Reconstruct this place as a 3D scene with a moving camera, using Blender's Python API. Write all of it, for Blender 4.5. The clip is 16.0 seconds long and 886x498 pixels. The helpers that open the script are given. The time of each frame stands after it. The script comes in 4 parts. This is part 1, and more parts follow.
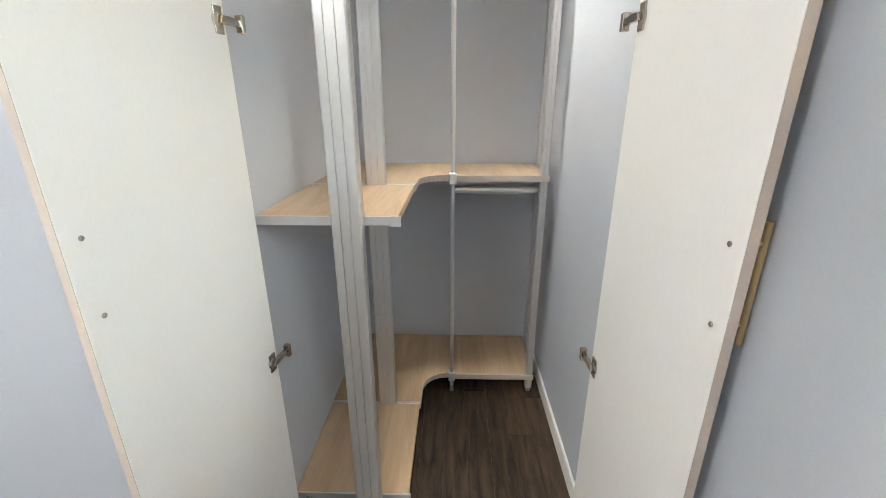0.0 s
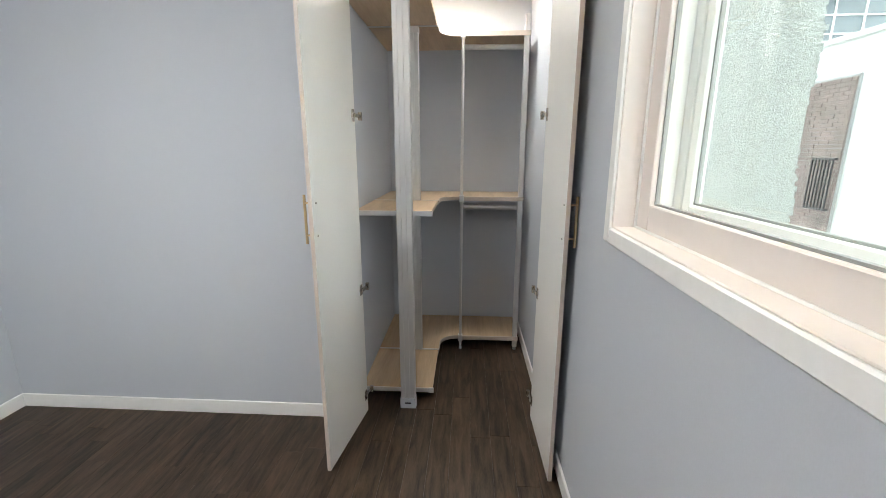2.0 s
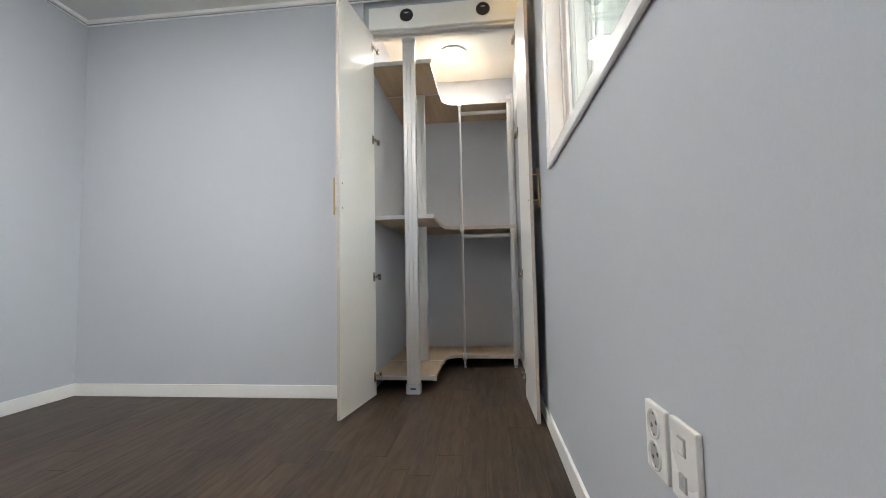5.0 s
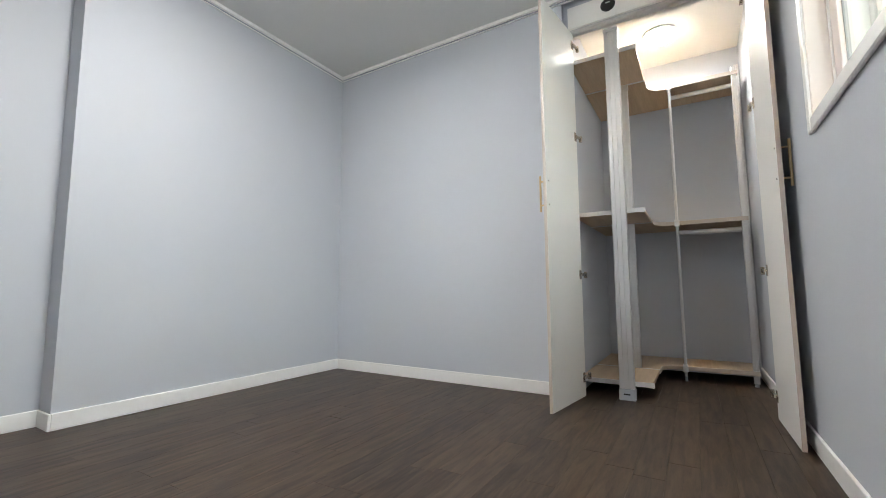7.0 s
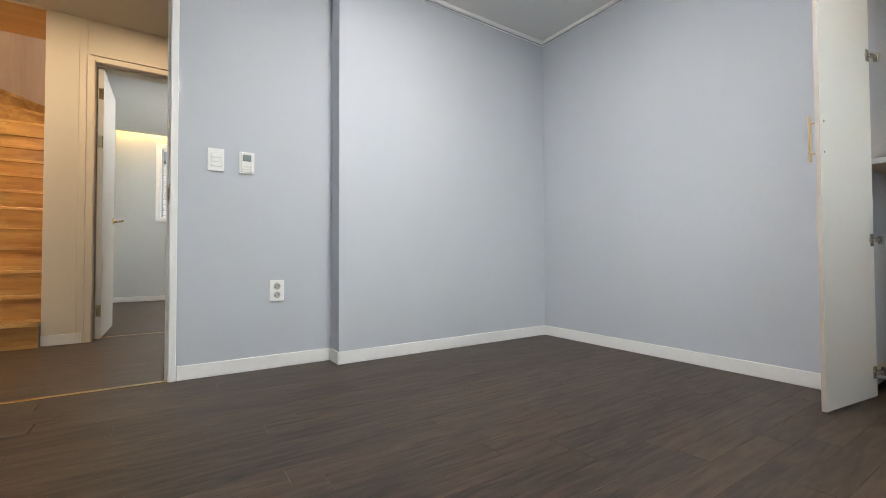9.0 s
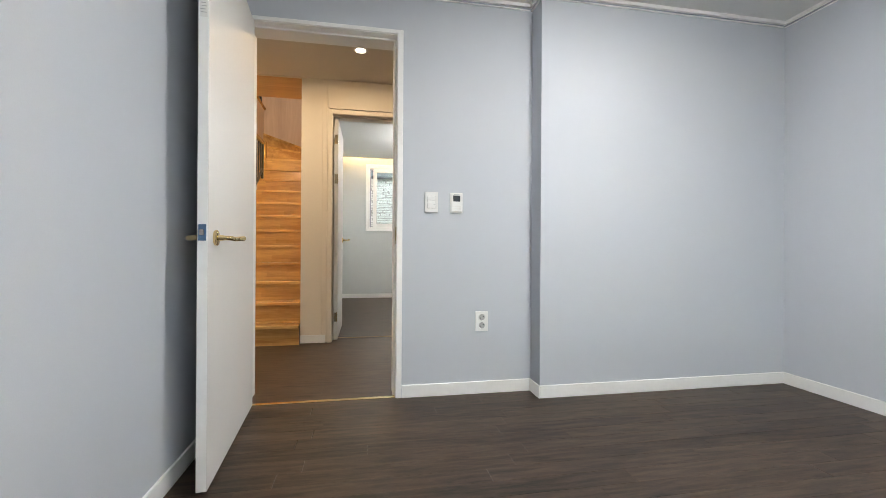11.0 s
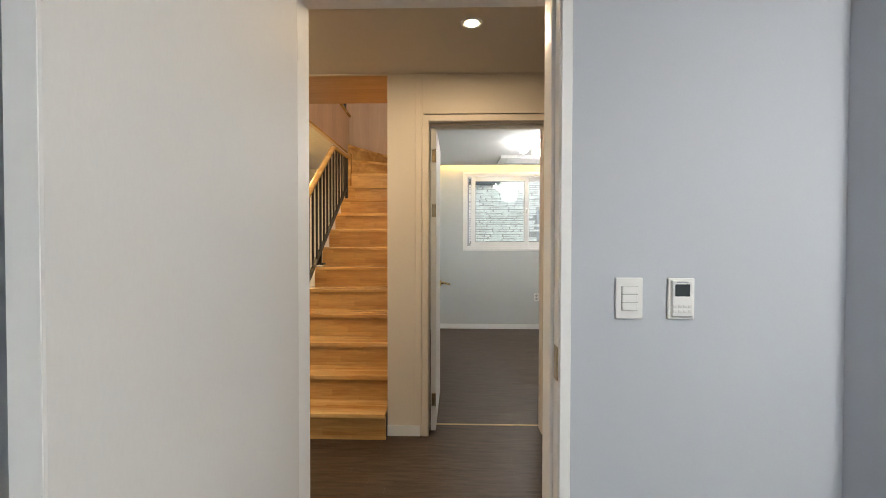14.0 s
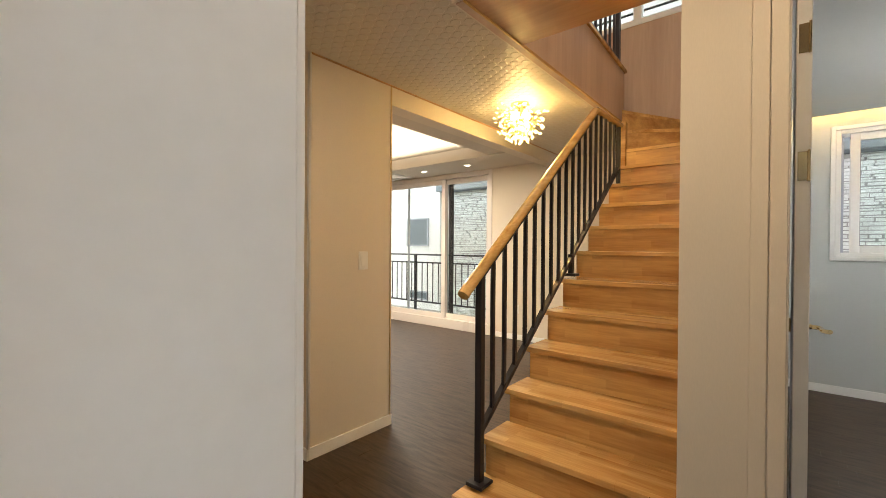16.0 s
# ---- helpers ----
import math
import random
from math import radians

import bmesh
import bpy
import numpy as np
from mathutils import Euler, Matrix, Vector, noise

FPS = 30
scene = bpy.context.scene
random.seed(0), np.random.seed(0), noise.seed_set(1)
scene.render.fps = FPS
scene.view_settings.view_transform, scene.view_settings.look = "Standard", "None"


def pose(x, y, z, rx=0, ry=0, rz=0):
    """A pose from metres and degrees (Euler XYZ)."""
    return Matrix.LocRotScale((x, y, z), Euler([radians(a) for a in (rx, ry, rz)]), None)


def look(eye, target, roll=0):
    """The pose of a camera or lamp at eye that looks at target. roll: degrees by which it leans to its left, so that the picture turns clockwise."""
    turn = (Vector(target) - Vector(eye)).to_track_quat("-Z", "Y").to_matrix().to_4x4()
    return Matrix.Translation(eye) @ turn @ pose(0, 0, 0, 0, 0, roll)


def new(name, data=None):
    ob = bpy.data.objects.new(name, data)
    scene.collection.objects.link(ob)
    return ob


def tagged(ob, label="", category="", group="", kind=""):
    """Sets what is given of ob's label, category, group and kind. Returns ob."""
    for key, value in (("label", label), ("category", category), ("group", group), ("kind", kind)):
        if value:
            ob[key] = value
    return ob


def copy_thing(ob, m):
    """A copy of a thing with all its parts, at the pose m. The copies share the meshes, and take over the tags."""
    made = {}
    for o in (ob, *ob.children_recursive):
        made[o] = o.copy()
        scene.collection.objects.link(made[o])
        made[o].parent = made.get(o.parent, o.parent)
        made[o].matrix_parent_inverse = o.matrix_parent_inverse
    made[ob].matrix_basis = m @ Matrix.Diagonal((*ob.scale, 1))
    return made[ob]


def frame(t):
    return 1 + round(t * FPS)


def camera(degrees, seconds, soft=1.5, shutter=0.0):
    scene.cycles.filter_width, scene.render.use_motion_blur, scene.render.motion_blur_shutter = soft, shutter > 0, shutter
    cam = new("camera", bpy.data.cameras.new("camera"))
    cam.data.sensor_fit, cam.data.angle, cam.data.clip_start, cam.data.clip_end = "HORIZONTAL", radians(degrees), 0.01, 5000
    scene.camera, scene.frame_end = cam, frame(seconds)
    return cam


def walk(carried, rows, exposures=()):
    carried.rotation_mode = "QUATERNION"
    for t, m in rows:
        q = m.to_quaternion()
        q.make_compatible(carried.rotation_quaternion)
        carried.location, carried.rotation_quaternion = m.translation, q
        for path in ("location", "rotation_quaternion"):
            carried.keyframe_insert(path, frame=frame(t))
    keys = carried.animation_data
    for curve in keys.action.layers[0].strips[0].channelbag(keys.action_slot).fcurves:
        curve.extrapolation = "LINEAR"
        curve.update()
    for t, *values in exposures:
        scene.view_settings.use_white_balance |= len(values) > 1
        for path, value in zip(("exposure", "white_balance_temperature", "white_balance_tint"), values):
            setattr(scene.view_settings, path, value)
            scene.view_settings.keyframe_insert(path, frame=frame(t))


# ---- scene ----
cam = camera(93.5, 16.0, soft=0.7)
PATH = [
    (0, (1.016, 1.82, 1.326), (0.962, 3.708, 0.667), -0.1),
    (0.5, (1.018, 1.561, 1.349), (0.968, 3.45, 0.694), -0.1),
    (1, (1.053, 1.332, 1.379), (0.992, 3.222, 0.73), -0.0),
    (1.5, (1.059, 1.072, 1.384), (0.987, 2.976, 0.775), 0.0),
    (2, (1.044, 0.861, 1.335), (0.931, 2.804, 0.876), -0.0),
    (2.5, (1.075, 0.739, 1.198), (0.931, 2.727, 1.03), -0.3),
    (3, (1.139, 0.635, 1.07), (0.987, 2.629, 1.093), -0.7),
    (5.3, (1.183, 0.381, 0.622), (0.963, 2.363, 0.779), -1.0),
    (5.5, (1.157, 0.373, 0.597), (0.912, 2.35, 0.774), -0.8),
    (6, (1.13, 0.354, 0.595), (0.643, 2.284, 0.79), -0.4),
    (6.5, (1.112, 0.338, 0.593), (0.344, 2.174, 0.795), -0.4),
    (7, (1.096, 0.322, 0.595), (0.066, 2.025, 0.793), -0.3),
    (7.5, (1.085, 0.309, 0.602), (-0.144, 1.876, 0.783), -0.4),
    (8, (1.055, 0.278, 0.612), (-0.322, 1.721, 0.748), -0.3),
    (8.5, (1.039, 0.25, 0.61), (-0.496, 1.53, 0.694), -0.2),
    (9, (1.026, 0.215, 0.608), (-0.646, 1.312, 0.653), -0.2),
    (9.5, (1.017, 0.185, 0.606), (-0.768, 1.087, 0.624), -0.1),
    (10, (1.009, 0.16, 0.606), (-0.855, 0.884, 0.614), -0.1),
    (10.2, (0.996, 0.141, 0.613), (-0.901, 0.773, 0.617), -0.0),
    (12.3, (0.735, -0.156, 1.354), (-1.254, 0.053, 1.341), 0.1),
    (12.5, (0.668, -0.175, 1.365), (-1.322, 0.024, 1.342), -0.1),
    (13, (0.455, -0.168, 1.326), (-1.538, 0.001, 1.296), 0.1),
    (13.5, (0.099, -0.107, 1.306), (-1.9, -0.059, 1.272), 0.1),
    (14, (-0.228, -0.096, 1.295), (-2.227, -0.149, 1.261), 0.1),
    (14.5, (-0.586, -0.091, 1.284), (-2.582, -0.222, 1.26), 0.0),
    (15, (-0.87, -0.106, 1.272), (-2.791, -0.663, 1.253), 0.1),
    (15.5, (-1.163, -0.175, 1.269), (-2.927, -1.118, 1.261), 0.2),
    (16, (-1.459, -0.275, 1.268), (-3.007, -1.542, 1.255), 0.4),
]
walk(cam, [(t, look(eye, target, roll)) for t, eye, target, roll in PATH], [(0.0, 1.22), (0.5, 1.20), (1.0, 1.12), (1.5, 0.86), (2.0, 0.77), (2.5, 0.75), (3.0, 0.42), (5.5, 0.85), (6.5, 0.86), (8.0, 0.92), (9.0, 0.84), (9.5, 0.88), (10.0, 1.06), (10.2, 1.06), (12.3, 0.77), (13.5, 0.73), (14.0, 0.64), (14.5, 0.64), (15.5, 0.56), (16.0, 0.54)])

# ---- world, sun and lamps ----
world = bpy.data.worlds.new("sky")
scene.world = world
world.use_nodes = True
wn = world.node_tree.nodes
sky = wn.new("ShaderNodeTexSky")
sky.sky_type = "NISHITA"
sky.sun_disc = False
sky.sun_elevation, sky.sun_rotation = radians(60), radians(167)
sky.dust_density = 8.0
world.node_tree.links.new(sky.outputs[0], wn["Background"].inputs[0])
wn["Background"].inputs[1].default_value = 0.15


def lamp(name, kind, m, energy, colour, size=0.2, size_y=0.0):
    data = bpy.data.lights.new(name, kind)
    data.energy, data.color = energy, colour
    if kind == "AREA":
        data.shape, data.size = ("RECTANGLE", size) if size_y else ("DISK", size)
        if size_y:
            data.size_y = size_y
    elif kind == "POINT":
        data.shadow_soft_size = size
    elif kind == "SUN":
        data.angle = size
    ob = new(name, data)
    ob.matrix_world = m
    return ob


EX_WINDOW = 1.445
DAY, WARM, NEUTRAL = (0.93, 0.97, 1.0), (1.0, 0.66, 0.32), (1.0, 0.98, 0.965)
lamp("sun", "SUN", look((1.0, -4.5, 8), (0, 0, 0)), 2.4, (1.0, 0.97, 0.92), radians(15))
lamp("room_ceiling_light", "AREA", look((-0.12, 1.15, 2.262), (-0.12, 1.15, 0)), 8.8, NEUTRAL, 0.42)
lamp("room_ceiling_glow", "POINT", look((-0.12, 1.15, 2.20), (-0.12, 1.15, 0)), 6, NEUTRAL, 0.05)
lamp("closet_light", "AREA", look((0.975, 3.42, 2.27), (0.975, 3.42, 0)), 5.8, (1.0, 0.99, 0.92), 0.2)
lamp("curtain_box_light", "AREA", look((1.345, 1.15, 2.414), (1.445, 1.15, 2.425)), 20, (1.0, 0.58, 0.16), 2.9, 0.02)
# added lamp under the window head that boosts the daylight coming in
lamp("window_fill_lamp", "AREA", look((EX_WINDOW + 0.10, 1.1, 2.13), (0.2, 1.1, 0.9)), 6, DAY, 1.4, 0.12)
lamp("hall_downlight", "AREA", look((-2.354, -0.009, 2.385), (-2.354, -0.009, 0)), 5, (1.0, 0.74, 0.46), 0.08)
# unseen extra lamp, added to brighten the lower steps
lamp("hall_fill_lamp", "AREA", look((-2.354, -1.25, 2.385), (-2.6, -1.25, 0)), 9, (1.0, 0.74, 0.46), 0.08)
lamp("chandelier_light", "POINT", look((-4.40, -1.90, 2.22), (-4.40, -1.90, 0)), 30, (1.0, 0.66, 0.22), 0.06)
# no fitting up here: unseen lamp that lifts the steps and stair well
lamp("stair_fill_lamp", "AREA", look((-3.75, -1.0, 4.7), (-3.6, -1.0, 0)), 20, (1.0, 0.86, 0.68), 0.5)
lamp("second_room_light", "POINT", look((-4.85, 0.95, 2.2), (-4.85, 0.95, 0)), 20, NEUTRAL, 0.15)
lamp("second_room_cove", "AREA", look((-6.260, 0.8, 2.452), (-6.45, 0.8, 2.60)), 9, (1.0, 0.58, 0.16), 2.9, 0.02)
lamp("living_cove", "AREA", look((-5.0, -4.6, 2.44), (-5.0, -4.6, 3)), 22, (1.0, 0.86, 0.66), 1.2, 2.6)
# unseen lamp without a fitting, added to brighten the living room
lamp("living_fill_lamp", "AREA", look((-4.6, -4.4, 2.36), (-4.6, -4.4, 0)), 85, (1.0, 0.86, 0.68), 0.6)

# ---- materials ----


def mat(name, base, rough=0.5, metal=0.0, vary=0.06, grain=60.0, blot=1.6, bump=0.02, stretch=(1, 1, 1), spread=0.0, coat=0.0):
    """Base colour with fine grain and broad blotches, a little relief and uneven gloss. spread: difference from piece to piece."""
    m = bpy.data.materials.new(name)
    m.use_nodes = True
    n, l = m.node_tree.nodes, m.node_tree.links
    b = n["Principled BSDF"]
    co = n.new("ShaderNodeTexCoord")
    mp = n.new("ShaderNodeMapping")
    mp.inputs["Scale"].default_value = stretch
    l.new(co.outputs["Object"], mp.inputs[0])
    info = n.new("ShaderNodeObjectInfo")
    off = n.new("ShaderNodeVectorMath")
    off.operation = "SCALE"
    off.inputs[0].default_value = (7.3, 3.1, 5.7)
    l.new(info.outputs["Random"], off.inputs["Scale"])
    l.new(off.outputs[0], mp.inputs["Location"])
    fine, broad = n.new("ShaderNodeTexNoise"), n.new("ShaderNodeTexNoise")
    fine.inputs["Scale"].default_value, fine.inputs["Detail"].default_value = grain, 4
    broad.inputs["Scale"].default_value, broad.inputs["Detail"].default_value = blot, 3
    l.new(mp.outputs[0], fine.inputs[0])
    l.new(mp.outputs[0], broad.inputs[0])
    mix = n.new("ShaderNodeMath")
    mix.operation = "ADD"
    l.new(fine.outputs[0], mix.inputs[0])
    l.new(broad.outputs[0], mix.inputs[1])
    add = n.new("ShaderNodeMath")
    add.operation = "MULTIPLY_ADD"
    l.new(info.outputs["Random"], add.inputs[0])
    add.inputs[1].default_value = spread
    l.new(mix.outputs[0], add.inputs[2])
    ramp = n.new("ShaderNodeMapRange")
    ramp.inputs["From Min"].default_value, ramp.inputs["From Max"].default_value = 0.6, 1.4 + spread
    ramp.inputs["To Min"].default_value, ramp.inputs["To Max"].default_value = 1 - vary, 1 + vary
    l.new(add.outputs[0], ramp.inputs[0])
    tone = n.new("ShaderNodeVectorMath")
    tone.operation = "SCALE"
    tone.inputs[0].default_value = base
    l.new(ramp.outputs[0], tone.inputs["Scale"])
    l.new(tone.outputs[0], b.inputs["Base Color"])
    gloss = n.new("ShaderNodeMapRange")
    gloss.inputs["From Min"].default_value, gloss.inputs["From Max"].default_value = 0.3, 0.7
    gloss.inputs["To Min"].default_value, gloss.inputs["To Max"].default_value = rough * 0.88, min(1, rough * 1.12)
    l.new(broad.outputs[0], gloss.inputs[0])
    l.new(gloss.outputs[0], b.inputs["Roughness"])
    b.inputs["Metallic"].default_value = metal
    b.inputs["Coat Weight"].default_value = coat
    if bump:
        bp = n.new("ShaderNodeBump")
        bp.inputs["Strength"].default_value, bp.inputs["Distance"].default_value = bump, 0.01
        l.new(fine.outputs[0], bp.inputs["Height"])
        l.new(bp.outputs[0], b.inputs["Normal"])
    return m


def wood(name, dark, light, rough=0.4, along="Y", scale=1.0, spread=0.5, coat=0.0, bump=0.05, staves="", pos=(0.45, 0.95), run=1.2):
    """Timber: long streaks along one axis, with broad tone and fine pores."""
    m = bpy.data.materials.new(name)
    m.use_nodes = True
    n, l = m.node_tree.nodes, m.node_tree.links
    b = n["Principled BSDF"]
    co, mp = n.new("ShaderNodeTexCoord"), n.new("ShaderNodeMapping")
    s = {"X": (run, 14, 14), "Y": (14, run, 14), "Z": (14, 14, run)}[along]
    mp.inputs["Scale"].default_value = [v * scale for v in s]
    l.new(co.outputs["Object"], mp.inputs[0])
    info = n.new("ShaderNodeObjectInfo")
    off = n.new("ShaderNodeVectorMath")
    off.operation = "SCALE"
    off.inputs[0].default_value = (31.0, 17.0, 23.0)
    l.new(info.outputs["Random"], off.inputs["Scale"])
    l.new(off.outputs[0], mp.inputs["Location"])
    streak, pore = n.new("ShaderNodeTexNoise"), n.new("ShaderNodeTexNoise")
    streak.inputs["Scale"].default_value, streak.inputs["Detail"].default_value, streak.inputs["Distortion"].default_value = 1.0, 5, 0.6
    pore.inputs["Scale"].default_value, pore.inputs["Detail"].default_value = 9.0, 3
    l.new(mp.outputs[0], streak.inputs[0])
    l.new(mp.outputs[0], pore.inputs[0])
    a1 = n.new("ShaderNodeMath")
    a1.operation = "MULTIPLY_ADD"
    l.new(pore.outputs[0], a1.inputs[0])
    a1.inputs[1].default_value = 0.35
    l.new(streak.outputs[0], a1.inputs[2])
    a2 = n.new("ShaderNodeMath")
    a2.operation = "MULTIPLY_ADD"
    l.new(info.outputs["Random"], a2.inputs[0])
    a2.inputs[1].default_value = spread * 0.4
    l.new(a1.outputs[0], a2.inputs[2])
    ramp = n.new("ShaderNodeValToRGB")
    ramp.color_ramp.elements[0].position, ramp.color_ramp.elements[0].color = pos[0], (*dark, 1)
    ramp.color_ramp.elements[1].position, ramp.color_ramp.elements[1].color = pos[1] + spread * 0.2, (*light, 1)
    last = a2
    if staves:
        # glued staves with staggered finger joints, each of its own tone
        sep, com, br = n.new("ShaderNodeSeparateXYZ"), n.new("ShaderNodeCombineXYZ"), n.new("ShaderNodeTexBrick")
        l.new(co.outputs["Object"], sep.inputs[0])
        l.new(sep.outputs[staves[0]], com.inputs[0])
        l.new(sep.outputs[staves[1]], com.inputs[1])
        l.new(com.outputs[0], br.inputs["Vector"])
        br.offset, br.squash = 0.37, 1.0
        br.inputs["Color1"].default_value, br.inputs["Color2"].default_value, br.inputs["Mortar"].default_value = (0, 0, 0, 1), (1, 1, 1, 1), (0.3, 0.3, 0.3, 1)
        br.inputs["Scale"].default_value, br.inputs["Mortar Size"].default_value = 1.0, 0.0008
        br.inputs["Brick Width"].default_value, br.inputs["Row Height"].default_value = 0.31, 0.047
        last = n.new("ShaderNodeMath")
        last.operation = "MULTIPLY_ADD"
        l.new(br.outputs["Color"], last.inputs[0])
        last.inputs[1].default_value = 0.22
        off2 = n.new("ShaderNodeMath")
        off2.operation = "SUBTRACT"
        l.new(a2.outputs[0], off2.inputs[0])
        off2.inputs[1].default_value = 0.11
        l.new(off2.outputs[0], last.inputs[2])
    l.new(last.outputs[0], ramp.inputs[0])
    l.new(ramp.outputs[0], b.inputs["Base Color"])
    b.inputs["Roughness"].default_value, b.inputs["Coat Weight"].default_value = rough, coat
    b.inputs["Coat Roughness"].default_value = 0.15
    bp = n.new("ShaderNodeBump")
    bp.inputs["Strength"].default_value, bp.inputs["Distance"].default_value = bump, 0.004
    l.new(a1.outputs[0], bp.inputs["Height"])
    l.new(bp.outputs[0], b.inputs["Normal"])
    return m


def glow(name, colour, strength):
    m = bpy.data.materials.new(name)
    m.use_nodes = True
    b = m.node_tree.nodes["Principled BSDF"]
    b.inputs["Base Color"].default_value = (0.8, 0.8, 0.8, 1)
    b.inputs["Emission Color"].default_value, b.inputs["Emission Strength"].default_value = (*colour, 1), strength
    return m


def clear(name, tint, rough=0.0):
    m = bpy.data.materials.new(name)
    m.use_nodes = True
    n, l = m.node_tree.nodes, m.node_tree.links
    n.remove(n["Principled BSDF"])
    tr, gl, mx, lw, pw, ad = n.new("ShaderNodeBsdfTransparent"), n.new("ShaderNodeBsdfGlossy"), n.new("ShaderNodeMixShader"), n.new("ShaderNodeLayerWeight"), n.new("ShaderNodeMath"), n.new("ShaderNodeMath")
    tr.inputs[0].default_value, gl.inputs["Roughness"].default_value = (*tint, 1), rough
    pw.operation, pw.inputs[1].default_value, ad.operation, ad.inputs[1].default_value, ad.inputs[2].default_value = "POWER", 4.0, "MULTIPLY_ADD", 0.7, 0.04
    l.new(lw.outputs["Facing"], pw.inputs[0])
    l.new(pw.outputs[0], ad.inputs[0])
    l.new(ad.outputs[0], mx.inputs[0])
    l.new(tr.outputs[0], mx.inputs[1])
    l.new(gl.outputs[0], mx.inputs[2])
    l.new(mx.outputs[0], n["Material Output"].inputs[0])
    return m


M_BLUE = mat("blue_grey_wallpaper", (0.520, 0.548, 0.596), 0.75, vary=0.035, grain=420, blot=1.7, bump=0.035, stretch=(1, 1, 0.5))
M_GREY = mat("pale_grey_wallpaper", (0.545, 0.568, 0.56), 0.75, vary=0.03, grain=150, bump=0.08)
M_CREAM = mat("cream_wallpaper", (0.72, 0.65, 0.55), 0.65, vary=0.04, grain=300, bump=0.03, stretch=(1, 1, 0.2))
M_CEIL = mat("ceiling_paper", (0.72, 0.72, 0.70), 0.85, vary=0.03, grain=140, bump=0.08)
M_HCEIL = mat("hall_ceiling_paper", (0.64, 0.58, 0.50), 0.7, vary=0.03, grain=140, bump=0.05)
M_DOT = mat("ceiling_disc", (0.62, 0.57, 0.49), 0.36, vary=0.03, bump=0.0)
M_WHITE = mat("white_paint", (0.86, 0.86, 0.845), 0.42, vary=0.03, grain=40, bump=0.015)
M_LEAF = mat("white_door_film", (0.84, 0.835, 0.81), 0.33, vary=0.025, grain=260, bump=0.03, stretch=(1, 1, 0.3))
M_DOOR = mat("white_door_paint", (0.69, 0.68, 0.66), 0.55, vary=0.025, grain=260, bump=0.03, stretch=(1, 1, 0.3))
M_EDGE = mat("beige_edge_band", (0.50, 0.44, 0.39), 0.5)
M_UPVC = mat("pinkish_white_upvc", (0.74, 0.685, 0.65), 0.3, vary=0.02, bump=0.005)
M_PLATE = mat("white_plastic", (0.82, 0.82, 0.80), 0.28, vary=0.015, bump=0.0)
M_GREYPL = mat("grey_plastic", (0.36, 0.38, 0.42), 0.45, vary=0.03, bump=0.01)
M_BLACK = mat("black_plastic", (0.012, 0.012, 0.014), 0.35, vary=0.1, bump=0.0)
M_IRON = mat("black_painted_steel", (0.016, 0.014, 0.018), 0.42, vary=0.12, grain=90, bump=0.02)
M_ALU = mat("brushed_aluminium", (0.70, 0.70, 0.70), 0.33, 0.8, vary=0.03, grain=60, bump=0.0, stretch=(6, 6, 0.2))
M_CHROME = mat("hinge_nickel", (0.58, 0.54, 0.48), 0.22, 1.0, vary=0.08, bump=0.0)
M_BRASS = mat("polished_brass", (0.80, 0.62, 0.32), 0.18, 1.0, vary=0.06, bump=0.0)
M_HINGE = mat("gold_hinge_metal", (0.66, 0.55, 0.34), 0.14, 1.0, vary=0.1, bump=0.0)
M_GOLD = mat("brushed_gold_handle", (0.58, 0.43, 0.24), 0.34, 0.9, vary=0.06, bump=0.01)
M_BLUEFILM = mat("blue_protective_film", (0.06, 0.13, 0.24), 0.3, vary=0.15, bump=0.0)
M_INK = mat("printed_ink", (0.10, 0.10, 0.11), 0.5, bump=0.0)
M_PAPER = mat("paper_label", (0.78, 0.77, 0.74), 0.5, bump=0.0)
M_LCD = mat("lcd_screen", (0.05, 0.06, 0.065), 0.12, vary=0.05, bump=0.0)
M_SLOT = mat("socket_hole", (0.05, 0.05, 0.05), 0.5, bump=0.0)
M_FLOOR = wood("dark_walnut_plank", (0.012, 0.0078, 0.005), (0.086, 0.056, 0.036), 0.42, "Y", 3.0, 0.42, bump=0.09, pos=(0.52, 1.02), run=1.7)
M_FLOOR.node_tree.nodes["Principled BSDF"].inputs["Specular IOR Level"].default_value = 0.34
M_SUB = mat("floor_joint", (0.016, 0.011, 0.008), 0.7)
M_SHELF = wood("pale_maple_board", (0.40, 0.28, 0.17), (0.62, 0.46, 0.30), 0.42, "Y", 0.9, 0.2)
M_STAIR = wood("varnished_stair_timber", (0.40, 0.19, 0.055), (0.82, 0.54, 0.22), 0.22, "Y", 0.8, 0.3, coat=0.5, staves="YX")
M_RISER = wood("varnished_riser_timber", (0.36, 0.165, 0.045), (0.72, 0.44, 0.16), 0.30, "Y", 0.8, 0.3, coat=0.3, staves="YZ")
M_RAIL = wood("golden_handrail", (0.50, 0.28, 0.08), (0.80, 0.54, 0.22), 0.25, "X", 1.0, 0.2, coat=0.5)
M_PANEL = wood("pinkish_wood_panel", (0.46, 0.31, 0.22), (0.62, 0.45, 0.34), 0.45, "Z", 0.35, 0.1)
M_BEAM = wood("orange_wood_beam", (0.42, 0.22, 0.09), (0.62, 0.36, 0.17), 0.4, "Y", 0.5, 0.1)
M_DARK = mat("dark_brown_door", (0.022, 0.013, 0.009), 0.3, vary=0.2, grain=50, bump=0.02, stretch=(1, 1, 0.1))
M_GLASS = clear("window_glass", (0.93, 0.97, 0.95))
M_GREEN = clear("greenish_glass", (0.93, 0.965, 0.955))
M_LAMP = glow("lamp_diffuser", (1.0, 0.97, 0.92), 18.0)
